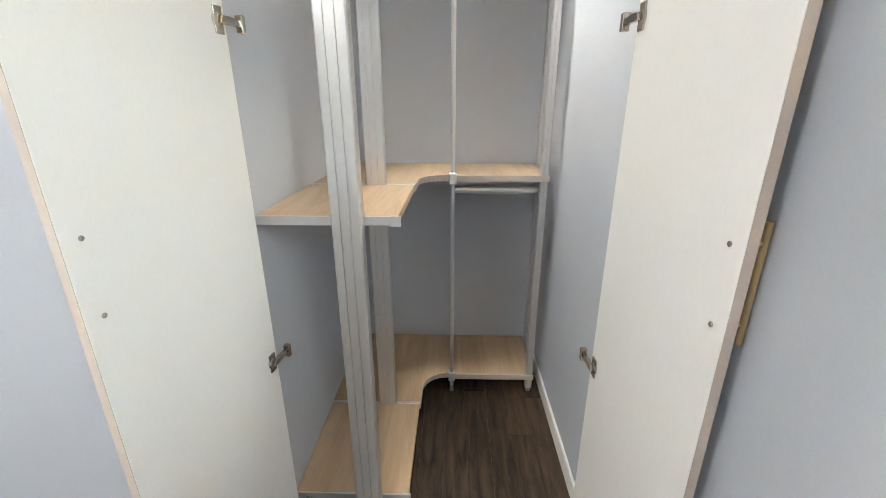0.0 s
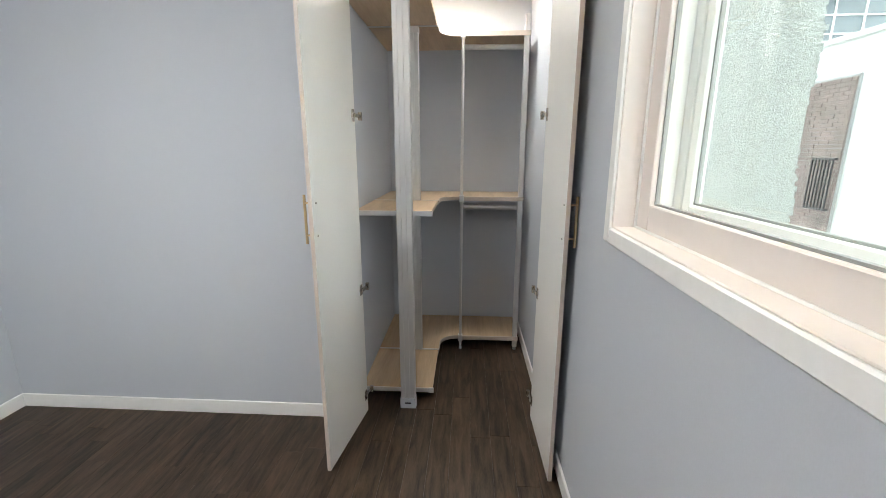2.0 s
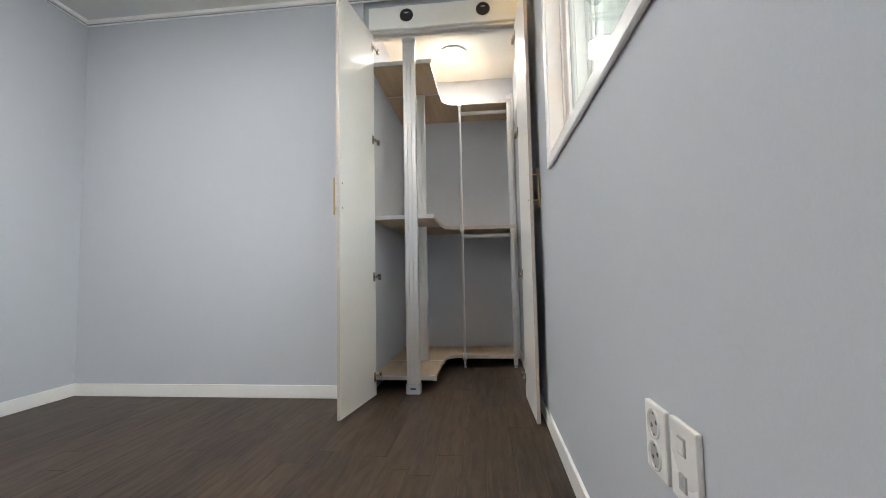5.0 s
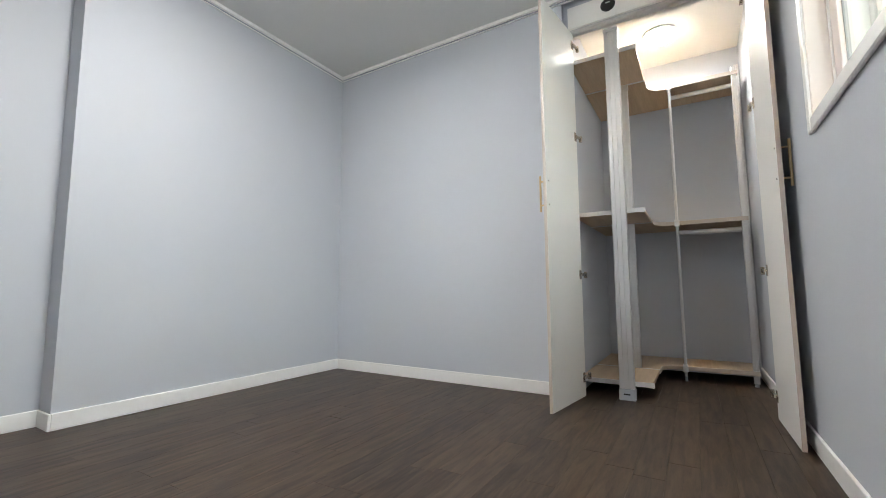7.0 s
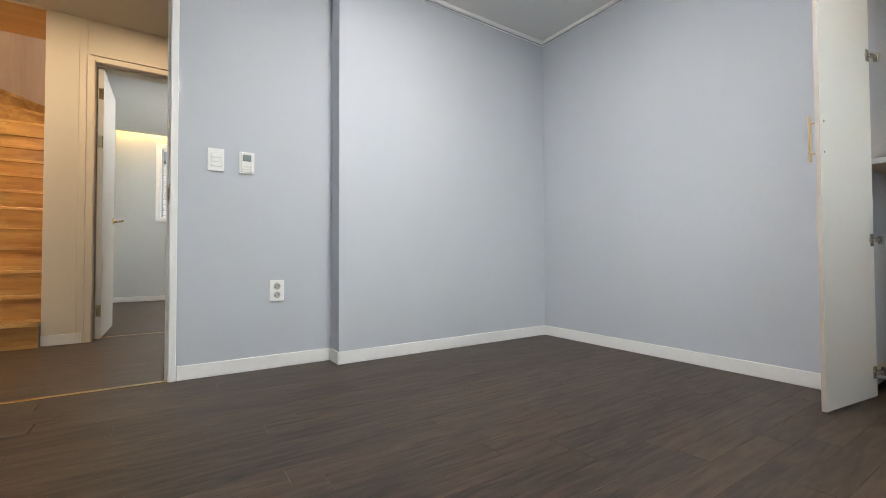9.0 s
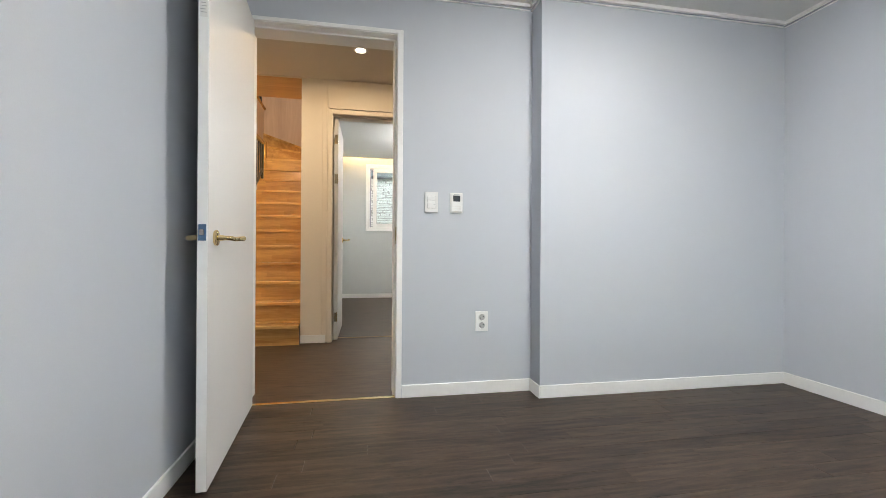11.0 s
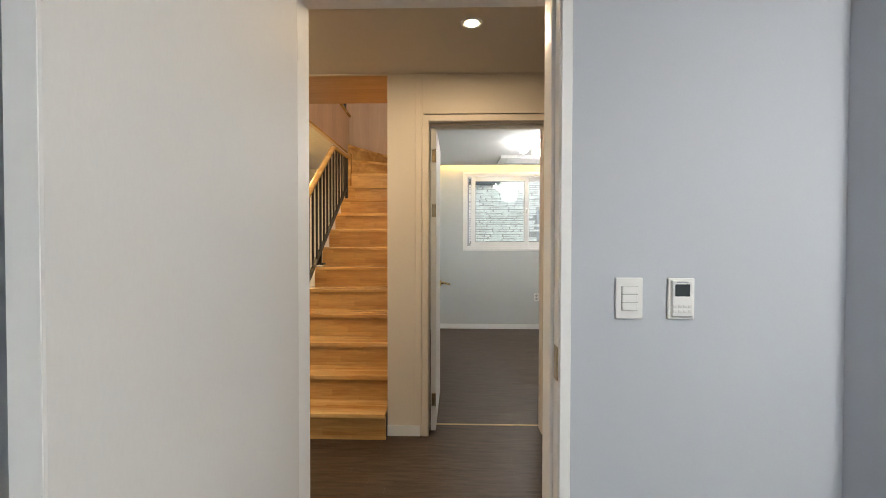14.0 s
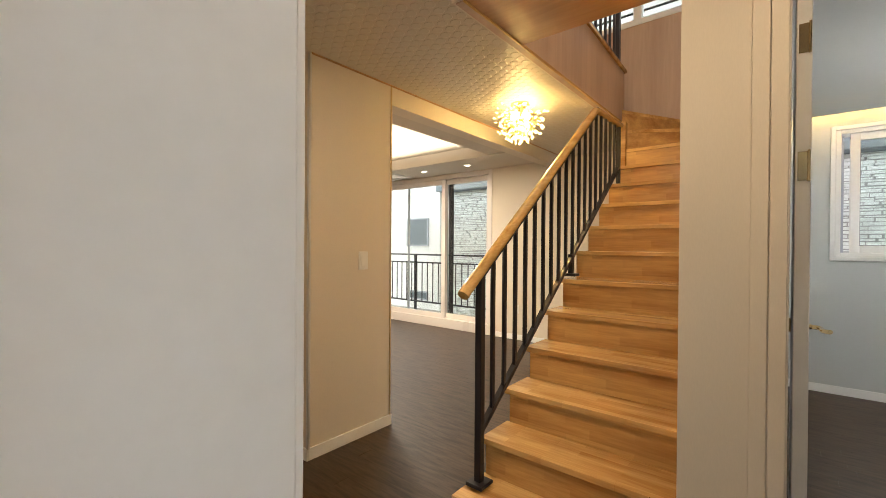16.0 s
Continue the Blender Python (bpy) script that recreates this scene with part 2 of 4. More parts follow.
M_LED = glow("downlight_lens", (1.0, 0.86, 0.66), 12.0)
M_CRYSTAL = glow("lit_crystal", (1.0, 0.66, 0.20), 16.0)
M_BULB = glow("chandelier_bulb", (1.0, 0.74, 0.34), 60.0)
M_COVE = glow("cove_led_strip", (1.0, 0.66, 0.28), 5.0)
M_CLOUD = glow("overcast_sky", (0.94, 0.97, 1.0), 3.2)
M_SEAL = mat("grey_glazing_seal", (0.30, 0.31, 0.30), 0.5, bump=0.0)
M_CUP = mat("socket_cup_shadow", (0.42, 0.42, 0.41), 0.4, bump=0.0)
M_STONE = mat("pale_stacked_stone", (0.80, 0.82, 0.82), 0.9, vary=0.2, grain=30, blot=6, bump=0.5)
M_MORTAR = mat("stone_joint", (0.42, 0.42, 0.42), 0.95, vary=0.2)
M_PEBBLE = mat("rough_cast_render", (0.44, 0.46, 0.45), 0.95, vary=0.75, grain=260, blot=420, bump=1.0)
M_BRICK = mat("weathered_brick", (0.27, 0.205, 0.19), 0.9, vary=0.4, grain=9, blot=4, bump=0.3)
# lighter copy of the brick, its strong daylight put into the colour
M_PALE = mat("sunlit_pale_brick", (0.58, 0.47, 0.42), 0.9, vary=0.2, grain=12, bump=0.2)
M_STUCCO = mat("white_stucco", (0.80, 0.80, 0.79), 0.9, vary=0.04, grain=50, bump=0.2)
M_GROUND = mat("pale_concrete", (0.35, 0.35, 0.34), 0.9, vary=0.12, grain=20, bump=0.2)
M_SLATE = mat("blue_grey_roof_panel", (0.13, 0.155, 0.175), 0.5, vary=0.15)

# ---- building blocks ----
FRAME_OF = {}


def thing(name, at, label, category, group="", m=None):
    """An Empty at a thing's base. Its parts are given in the world's metres, or, with m, in its own."""
    ob = new(name)
    ob.empty_display_size = 0.1
    ob.matrix_basis = m if m else Matrix.Translation(at)
    FRAME_OF[ob.name] = Matrix.Identity(4) if m else Matrix.Translation(at).inverted()
    return tagged(ob, label, category, group)


def mesh_of(name, bm, material, soft=False):
    me = bpy.data.meshes.new(name)
    bmesh.ops.recalc_face_normals(bm, faces=bm.faces)
    bm.to_mesh(me)
    bm.free()
    me.materials.append(material)
    if soft:
        me.shade_smooth()
        me.set_sharp_from_angle(angle=radians(38))
    return me


def part(name, bm, material, parent, label="", soft=False, kind=""):
    me = mesh_of(name, bm, material, soft)
    lo = Vector([min(v.co[i] for v in me.vertices) for i in range(3)])
    hi = Vector([max(v.co[i] for v in me.vertices) for i in range(3)])
    c = (lo + hi) / 2
    me.transform(Matrix.Translation(-c))
    ob = new(name, me)
    ob.location = c
    if parent:
        ob.parent = parent
        ob.matrix_parent_inverse = FRAME_OF[parent.name]
    FRAME_OF[ob.name] = Matrix.Translation(-c)
    return tagged(ob, label, kind=kind)


def structure(name, bm, material, label=""):
    return part(name, bm, material, None, label, kind="structure")


def box(x0, x1, y0, y1, z0, z1, bevel=0.0, bm=None, segments=1):
    own = bmesh.new()
    bmesh.ops.create_cube(own, size=1)
    own.transform(Matrix.Translation(((x0 + x1) / 2, (y0 + y1) / 2, (z0 + z1) / 2)) @ Matrix.Diagonal((x1 - x0, y1 - y0, z1 - z0, 1)))
    if bevel:
        bmesh.ops.bevel(own, geom=own.edges[:], offset=bevel, segments=segments, affect="EDGES", profile=0.6)
    return join(bm, own)


def join(bm, own):
    if bm is None:
        return own
    tmp = bpy.data.meshes.new("tmp")
    own.to_mesh(tmp)
    own.free()
    bm.from_mesh(tmp)
    bpy.data.meshes.remove(tmp)
    return bm


def boxes(*items, bevel=0.0):
    bm = bmesh.new()
    for it in items:
        box(*it, bevel=bevel, bm=bm)
    return bm


def prism(points, a, b, axis="z", bevel=0.0, bm=None):
    """Extrudes a flat outline (list of pairs) from a to b along an axis."""
    own = bmesh.new()
    put = {"z": lambda p, h: (p[0], p[1], h), "y": lambda p, h: (p[0], h, p[1]), "x": lambda p, h: (h, p[0], p[1])}[axis]
    lo, hi = [own.verts.new(put(p, a)) for p in points], [own.verts.new(put(p, b)) for p in points]
    own.faces.new(lo)
    own.faces.new(hi)
    for i in range(len(points)):
        j = (i + 1) % len(points)
        own.faces.new((lo[i], lo[j], hi[j], hi[i]))
    bmesh.ops.recalc_face_normals(own, faces=own.faces)
    if bevel:
        bmesh.ops.bevel(own, geom=own.edges[:], offset=bevel, segments=1, affect="EDGES")
    return join(bm, own)


def rod(a, b, r, r2=None, n=16, bm=None):
    a, b = Vector(a), Vector(b)
    own = bmesh.new()
    bmesh.ops.create_cone(own, cap_ends=True, segments=n, radius1=r, radius2=r if r2 is None else r2, depth=(b - a).length)
    own.transform(Matrix.Translation((a + b) / 2) @ (b - a).to_track_quat("Z", "Y").to_matrix().to_4x4())
    return join(bm, own)


def lathe(profile, m, n=32, bm=None):
    """Turns (radius, height) pairs about z and places the body by m."""
    own = bmesh.new()
    rings = [[own.verts.new((r * math.cos(2 * math.pi * i / n), r * math.sin(2 * math.pi * i / n), h)) for i in range(n)] for r, h in profile]
    for p, q in zip(rings, rings[1:]):
        for i in range(n):
            own.faces.new((p[i], p[(i + 1) % n], q[(i + 1) % n], q[i]))
    own.faces.new(rings[0])
    own.faces.new(rings[-1])
    own.transform(m)
    return join(bm, own)


def sweep(points, r, n=10, bm=None, flat=1.0):
    """A bent bar of round section along points."""
    own = bmesh.new()
    pts = [Vector(p) for p in points]
    rings = []
    for i, p in enumerate(pts):
        d = (pts[min(i + 1, len(pts) - 1)] - pts[max(i - 1, 0)]).normalized()
        u = d.cross(Vector((0, 0, 1)) if abs(d.z) < 0.9 else Vector((1, 0, 0))).normalized()
        v = d.cross(u)
        rings.append([own.verts.new(p + u * r * math.cos(2 * math.pi * k / n) + v * r * flat * math.sin(2 * math.pi * k / n)) for k in range(n)])
    for p, q in zip(rings, rings[1:]):
        for k in range(n):
            own.faces.new((p[k], p[(k + 1) % n], q[(k + 1) % n], q[k]))
    own.faces.new(rings[0])
    own.faces.new(rings[-1])
    return join(bm, own)


def many_boxes(name, items, material, parent=None, kind="stuff"):
    """Very many plain blocks in one mesh."""
    verts, faces = [], []
    for x0, x1, y0, y1, z0, z1 in items:
        k = len(verts)
        verts += [(x, y, z) for z in (z0, z1) for x, y in ((x0, y0), (x1, y0), (x1, y1), (x0, y1))]
        faces += [tuple(k + i for i in f) for f in ((3, 2, 1, 0), (4, 5, 6, 7), (0, 1, 5, 4), (1, 2, 6, 5), (2, 3, 7, 6), (3, 0, 4, 7))]
    me = bpy.data.meshes.new(name)
    me.from_pydata(verts, [], faces)
    me.materials.append(material)
    ob = new(name, me)
    if parent:
        ob.parent = parent
        ob.matrix_parent_inverse = FRAME_OF[parent.name]
    return tagged(ob, kind=kind)

# ---- large structure ----
WX, EX, NY, SY, H = -1.46, 1.445, 2.725, -0.648, 2.35      # bedroom
TW = 0.195                                                  # thickness of the wall between bedroom and hall
PX, PY = -1.322, 1.035                                      # boxed-out pier on its west wall
HX, HH = -2.985, 2.40                                        # hall's far wall and ceiling
BY = 3.885                                                  # back of the closet

# bright overcast distance, a ring of cloud 80 m away
ring = [(80 * math.cos(k * math.pi / 24), 80 * math.sin(k * math.pi / 24)) for k in range(48)]
cloud = bmesh.new()
lo_ring, hi_ring = [cloud.verts.new((x, y, -5)) for x, y in ring], [cloud.verts.new((x, y, 45)) for x, y in ring]
for k in range(48):
    cloud.faces.new((lo_ring[k], lo_ring[k - 1], hi_ring[k - 1], hi_ring[k]))
structure("backdrop", cloud, M_CLOUD, "white overcast sky in the distance")
structure("ground", box(-90, 90, -90, 90, -3.3, -3.2), M_GROUND, "pale concrete ground far below the windows")
floor = structure("floor", box(-6.6, 1.6, -8.2, 4.2, -0.2, -0.008), M_SUB, "dark walnut laminate plank floor")

# bedroom walls
structure("wall_west", boxes((WX - TW, WX, -2.6, -0.625, 0, 2.6), (WX - TW, WX, 0.240, PY, 0, 2.6), (WX - TW, WX, -0.625, 0.240, 2.113, 2.6)), M_BLUE, "blue grey papered wall with a door opening")
structure("wall_west_pier", box(WX - TW, PX, PY, NY + 0.12, 0, 2.6), M_BLUE, "blue grey papered boxed-out pier")
structure("wall_south", box(WX, EX + 0.2, SY - 0.1, SY, 0, 2.6), M_BLUE, "blue grey papered wall behind the door")
structure("wall_north", boxes((PX, 0.49, NY, NY + 0.06, 0, 2.6), (0.49, EX, NY + 0.04, NY + 0.06, 2.155, 2.6)), M_BLUE, "blue grey papered wall beside the closet")
WY0, WY1, WZ0, WZ1 = 0.28, 2.005, 1.131, 2.20
structure("wall_east", boxes((EX, EX + 0.2, SY - 0.1, WY0, 0, 2.6), (EX, EX + 0.2, WY1, BY + 0.1, 0, 2.6), (EX, EX + 0.2, WY0, WY1, 0, WZ0), (EX, EX + 0.2, WY0, WY1, WZ1, 2.6)), M_BLUE, "blue grey papered wall with a window")
structure("wall_closet", boxes((0.39, 0.49, NY + 0.06, BY, 0, 2.6), (0.39, EX, BY, BY + 0.1, 0, 2.6)), M_BLUE, "grey blue papered closet walls")
structure("ceiling", boxes((WX, 1.30, SY, NY, H, 2.42), (1.30, EX, SY, NY, 2.46, 2.5), (1.30, 1.32, SY, NY, 2.42, 2.46)), M_CEIL, "pale grey papered ceiling with a curtain recess")
structure("ceiling_closet", box(0.49, EX, NY + 0.06, BY, H, 2.42), M_CEIL, "pale papered closet ceiling")
structure("roof_slab", boxes((WX - TW, 1.6, SY - 0.1, 4.2, 2.6, 2.7), (-6.6, WX - TW, -0.45, 3.0, 2.6, 2.7)), M_STUCCO)


def moulding(name, runs, z1):
    """Runs (axis, wall, direction, from, to) of a flat white ceiling strip over a dark shadow gap."""
    for axis, wall, d, a, b in runs:
        for lo, hi, th, material in ((z1 - 0.021, z1, 0.022, M_WHITE), (z1 - 0.032, z1 - 0.0212, 0.009, M_GREYPL), (z1 - 0.036, z1 - 0.0322, 0.012, M_WHITE)):
            w0, w1 = sorted((wall, wall + d * th))
            structure(name, box(*((w0, w1, a, b) if axis == "x" else (a, b, w0, w1)), lo, hi, 0.001), material)


moulding("trim_ceiling", [("x", WX, 1, SY + 0.03, PY - 0.022), ("y", PY, -1, WX, PX + 0.022), ("x", PX, 1, PY, NY - 0.022), ("y", NY, -1, PX, 1.30), ("y", SY, 1, WX, 1.30), ("x", 1.30, -1, SY + 0.022, NY - 0.022)], H)


def skirting(axis, wall, d, a, b, h=0.073, material=M_WHITE):
    w0, w1 = sorted((wall, wall + d * 0.011))
    bm = box(*((w0, w1, a, b) if axis == "x" else (a, b, w0, w1)), 0.0, h, 0.0025)
    return structure("baseboard", bm, material, "white painted baseboard along the wall")


for run in [("x", WX, 1, 0.248, PY), ("y", PY, -1, WX + 0.011, PX + 0.011), ("x", PX, 1, PY, NY), ("y", NY, -1, PX + 0.011, 0.485), ("x", EX, -1, SY + 0.011, NY), ("y", SY, 1, WX + 0.05, EX), ("x", EX, -1, NY + 0.12, BY)]:
    skirting(*run)

# hall, stair well, second room and living room
structure("wall_hall_west", boxes((HX - 0.19, HX, -0.538, -0.293, 0, 2.6), (HX - 0.19, HX, 0.536, 1.2, 0, 2.6), (HX - 0.19, HX, -0.293, 0.536, 2.14, 2.6)), M_CREAM, "cream papered hall wall round a doorway")
structure("wall_hall_north", box(HX, WX - TW, 1.1, 1.2, 0, 2.6), M_CREAM, "cream papered end of the hall")
structure("wall_hall_east", box(WX - TW - 0.012, WX - TW, 0.33, 1.1, 0, HH), M_CREAM)
structure("ceiling_hall", boxes((HX, WX - TW, -2.6, 1.1, HH, 2.5), (-6.5, HX, -2.6, -1.46, HH, 2.5)), M_HCEIL, "cream patterned hall ceiling")
structure("wall_pillar", box(-3.51, -2.85, -2.57, -2.435, 0, HH), M_CREAM, "cream papered wall end beside the living room")
structure("wall_hall_south", box(-2.85, WX - TW, -2.62, -2.60, 0, HH), M_CREAM)
structure("wall_living_beam", box(-6.5, -3.51, -2.57, -2.435, 2.265, HH), M_CREAM, "cream beam over the living room opening")
LX = -6.5
structure("wall_living_west", boxes((LX - 0.15, LX, -3.50, -1.46, 0, 2.6), (LX - 0.15, LX, -8.2, -6.3, 0, 2.6), (LX - 0.15, LX, -6.3, -3.50, 2.37, 2.6)), M_CREAM, "cream papered living room wall with glass doors")
structure("wall_living_south", boxes((-6.5, -2.66, -8.2, -8.1, 0, 2.6), (-2.76, -2.66, -8.1, -2.62, 0, 2.6)), M_CREAM)
structure("ceiling_living", boxes((-6.5, -5.75, -8.1, -2.57, 2.38, 2.6), (-5.75, -2.76, -8.1, -2.57, 2.52, 2.6), (-3.4, -2.76, -8.1, -2.57, 2.40, 2.52), (-5.75, -3.4, -3.1, -2.57, 2.40, 2.52)), M_HCEIL, "cream living room ceiling with a lit recess")
structure("wall_stair_north", boxes((-6.37, HX - 0.19, -0.538, -0.45, 0, 4.9), (HX - 0.19, HX, -0.538, -0.45, 2.63, 4.9)), M_CREAM, "cream wall along the stairs")
structure("wall_stair_west", boxes((-6.37, -6.25, -1.46, -0.538, 0, 2.5), (-6.37, -6.25, -2.6, -0.538, 2.5, 3.66), (-6.37, -6.25, -2.6, -0.538, 4.3, 4.9), (-6.37, -6.25, -0.75, -0.538, 3.66, 4.3), (-6.37, -6.25, -2.6, -2.5, 3.66, 4.3)), M_PANEL, "pinkish wood panelled wall at the head of the stairs")
structure("wall_stair_east", box(HX - 0.19, HX - 0.06, -2.6, -0.538, 2.63, 4.9), M_CREAM)
structure("wall_stair_south", box(-6.37, HX - 0.06, -2.7, -2.6, 2.5, 4.9), M_CREAM)
structure("ceiling_stair", box(-6.37, HX - 0.06, -2.7, -0.45, 4.9, 5.0), M_HCEIL, "cream ceiling high above the stairs")
structure("beam_stair", box(-3.54, HX - 0.003, -1.46, -0.538, HH - 0.006, 2.62), M_BEAM, "orange brown wooden beam over the stairs")
R2X = -6.45
structure("wall_second_west", boxes((R2X - 0.2, R2X, -0.45, 0.068, 0, 2.6), (R2X - 0.2, R2X, 1.88, 3.0, 0, 2.6), (R2X - 0.2, R2X, 0.068, 1.88, 0, 1.20), (R2X - 0.2, R2X, 0.068, 1.88, 2.30, 2.6)), M_GREY, "pale grey papered wall with a sliding window")
structure("wall_second_side", boxes((R2X, HX - 0.19, -0.45, -0.44, 0, 2.6), (R2X, HX - 0.19, 2.9, 3.0, 0, 2.6)), M_GREY)
structure("wall_second_east", boxes((HX - 0.2, HX - 0.19, -0.44, -0.293, 0, 2.6), (HX - 0.2, HX - 0.19, 0.536, 2.9, 0, 2.6), (HX - 0.2, HX - 0.19, -0.293, 0.536, 2.14, 2.6)), M_GREY)
structure("ceiling_second", boxes((R2X + 0.2, HX - 0.2, -0.44, 2.9, 2.40, 2.44), (R2X, R2X + 0.2, -0.44, 2.9, 2.56, 2.6)), M_CEIL, "white papered ceiling with a lit recess at the window")
for run in [("x", R2X, 1, -0.44, 2.9), ("x", HX, 1, -0.538, -0.320), ("x", LX, 1, -3.50, -1.46), ("y", -2.435, 1, -3.52, -2.85), ("x", -3.51, -1, -2.57, -2.424), ("x", -2.85, 1, -2.6, -2.424)]:
    skirting(*run)
structure("trim_hall", boxes((HX + 0.001, HX + 0.005, -0.30, -0.294, 2.145, HH), (HX + 0.001, HX + 0.007, -0.30, 1.1, HH - 0.008, HH)), M_CREAM)
structure("trim_stairwell", boxes((HX - 0.002, HX + 0.014, -1.474, -0.54, HH - 0.009, HH - 0.0005), (-5.45, HX - 0.002, -1.474, -1.4595, HH - 0.009, HH - 0.0005)), M_CREAM, "slim cream trim round the stair opening")
structure("trim_pilaster", box(HX + 0.0005, HX + 0.007, -0.353, -0.311, 0.064, HH - 0.012, 0.0015), M_CREAM, "slim cream strip beside the doorway")
structure("trim_hall_south", box(-6.49, -2.863, -2.4345, -2.422, HH - 0.007, HH - 0.0005), M_BEAM, "slim brown trim under the ceiling")
structure("trim_pillar_edge", box(-3.514, -3.500, -2.4345, -2.428, 0.065, HH - 0.008, 0.002), M_GOLD, "slim metal corner trim")
structure("trim_pillar", box(-2.862, -2.842, -2.442, -2.422, 0.065, HH, 0.004), M_ALU, "slim metal corner trim")
structure("threshold", box(WX - 0.03, WX - 0.004, -0.595, 0.210, -0.002, 0.004, 0.0015), M_BRASS, "brass threshold strip in the doorway")
structure("threshold_second", box(HX - 0.19, HX - 0.172, -0.263, 0.506, -0.002, 0.003, 0.001), M_GOLD, "brass threshold strip in the far doorway")

# raised discs of the patterned ceiling paper, part of the ceiling
disc_v, disc_f = [], []
for i in range(68):
    for j in range(66):
        cx, cy, dz = -6.0 + 0.066 * i + (0.033 if j % 2 else 0), -1.51 - 0.060 * j, 0.0
        if cy < -2.39 and cx < -2.8:
            if not (-5.71 < cx < -3.44 and cy < -3.14):
                continue
            dz = 2.52 - HH
        elif j > 17 or cx > WX - 0.3:
            continue
        k = len(disc_v)
        ring = [(math.cos(a * math.pi / 5), math.sin(a * math.pi / 5)) for a in range(10)]
        disc_v += [(cx + 0.0285 * c, cy + 0.0285 * s, HH + dz - 0.0003) for c, s in ring] + [(cx + 0.025 * c, cy + 0.025 * s, HH + dz - 0.0016) for c, s in ring]
        disc_f += [tuple(k + 10 + a for a in range(10))] + [(k + a, k + (a + 1) % 10, k + 10 + (a + 1) % 10, k + 10 + a) for a in range(10)]
disc_me = bpy.data.meshes.new("ceiling_discs")
disc_me.from_pydata(disc_v, [], disc_f)
disc_me.materials.append(M_DOT)
tagged(new("ceiling_discs", disc_me), "embossed cream discs on the hall ceiling", kind="structure")

# ---- windows and doors of the bedroom ----


def sash(name, parent, x0, x1, y0, y1, z0, z1, w, glass, material=M_UPVC, pane_name="pane", stile=0.0):
    """One glazed frame: four rails, a bead inside, and a pane. Returns the frame."""
    v = stile or w
    bm = boxes((x0, x1, y0, y0 + v, z0, z1), (x0, x1, y1 - w, y1, z0, z1), (x0, x1, y0 + v, y1 - w, z0, z0 + w), (x0, x1, y0 + v, y1 - w, z1 - w, z1), bevel=0.003)
    fr = part(name, bm, material, parent)
    mid = (x0 + x1) / 2
    b = 0.005
    a0, a1, c0, c1 = y0 + v, y1 - w, z0 + w, z1 - w
    part("bead", boxes((mid - 0.005, mid + 0.005, a0, a0 + b, c0, c1), (mid - 0.005, mid + 0.005, a1 - b, a1, c0, c1), (mid - 0.005, mid + 0.005, a0 + b, a1 - b, c0, c0 + b), (mid - 0.005, mid + 0.005, a0 + b, a1 - b, c1 - b, c1)), M_SEAL, fr, "grey glazing seal")
    pane = part(pane_name, box(mid - 0.003, mid + 0.003, a0 + 0.001, a1 - 0.001, c0 + 0.001, c1 - 0.001), glass, fr)
    pane.visible_shadow = False
    return fr


win = new("window_1")
win.matrix_basis = Matrix.Translation((EX, 1.1, WZ0))
FRAME_OF["window_1"] = win.matrix_basis.inverted()
tagged(win, "wide pinkish white sliding window with a broad casing", "window", kind="structure")
co = 0.044
part("casing", boxes((EX - 0.014, EX, WY1, WY1 + co, WZ0 - co, WZ1 + co), (EX - 0.014, EX, WY0 - co, WY0, WZ0 - co, WZ1 + co), (EX - 0.014, EX, WY0, WY1, WZ0 - co, WZ0), (EX - 0.014, EX, WY0, WY1, WZ1, WZ1 + co), bevel=0.004), M_WHITE, win, "flat white casing boards")
for k, (xa, xb, w) in enumerate(((EX - 0.008, EX + 0.05, 0.004), (EX + 0.05, EX + 0.145, 0.007), (EX + 0.145, EX + 0.2, 0.04))):
    part("window_frame", boxes((xa, xb, WY1 - w, WY1, WZ0, WZ1), (xa, xb, WY0, WY0 + w, WZ0, WZ1), (xa, xb, WY0 + w, WY1 - w, WZ0, WZ0 + w), (xa, xb, WY0 + w, WY1 - w, WZ1 - w, WZ1), bevel=0.003), M_UPVC if k < 1 else M_WHITE, win)
for tx in (EX + 0.098, EX + 0.112, EX + 0.135):
    part("track", box(tx, tx + 0.006, WY0 + 0.03, WY1 - 0.03, WZ0 + 0.006, WZ0 + 0.014, 0.001), M_UPVC, win)
sash("sash", win, EX + 0.056, EX + 0.090, 1.050, WY1 - 0.0045, WZ0 + 0.0045, WZ1 - 0.006, 0.066, M_GREEN, stile=0.078)
s2 = sash("sash", win, EX + 0.018, EX + 0.052, WY0 + 0.008, 1.121, WZ0 + 0.0045, WZ1 - 0.006, 0.069, M_GREEN)
sash("outer_sash", win, EX + 0.150, EX + 0.180, 1.12, WY1 - 0.041, WZ0 + 0.037, WZ1 - 0.041, 0.036, M_GREEN, M_WHITE)
part("latch", boxes((EX + 0.008, EX + 0.0178, 1.078, 1.100, 1.60, 1.68), (EX + 0.002, EX + 0.008, 1.083, 1.095, 1.62, 1.645), bevel=0.002), M_PLATE, s2)


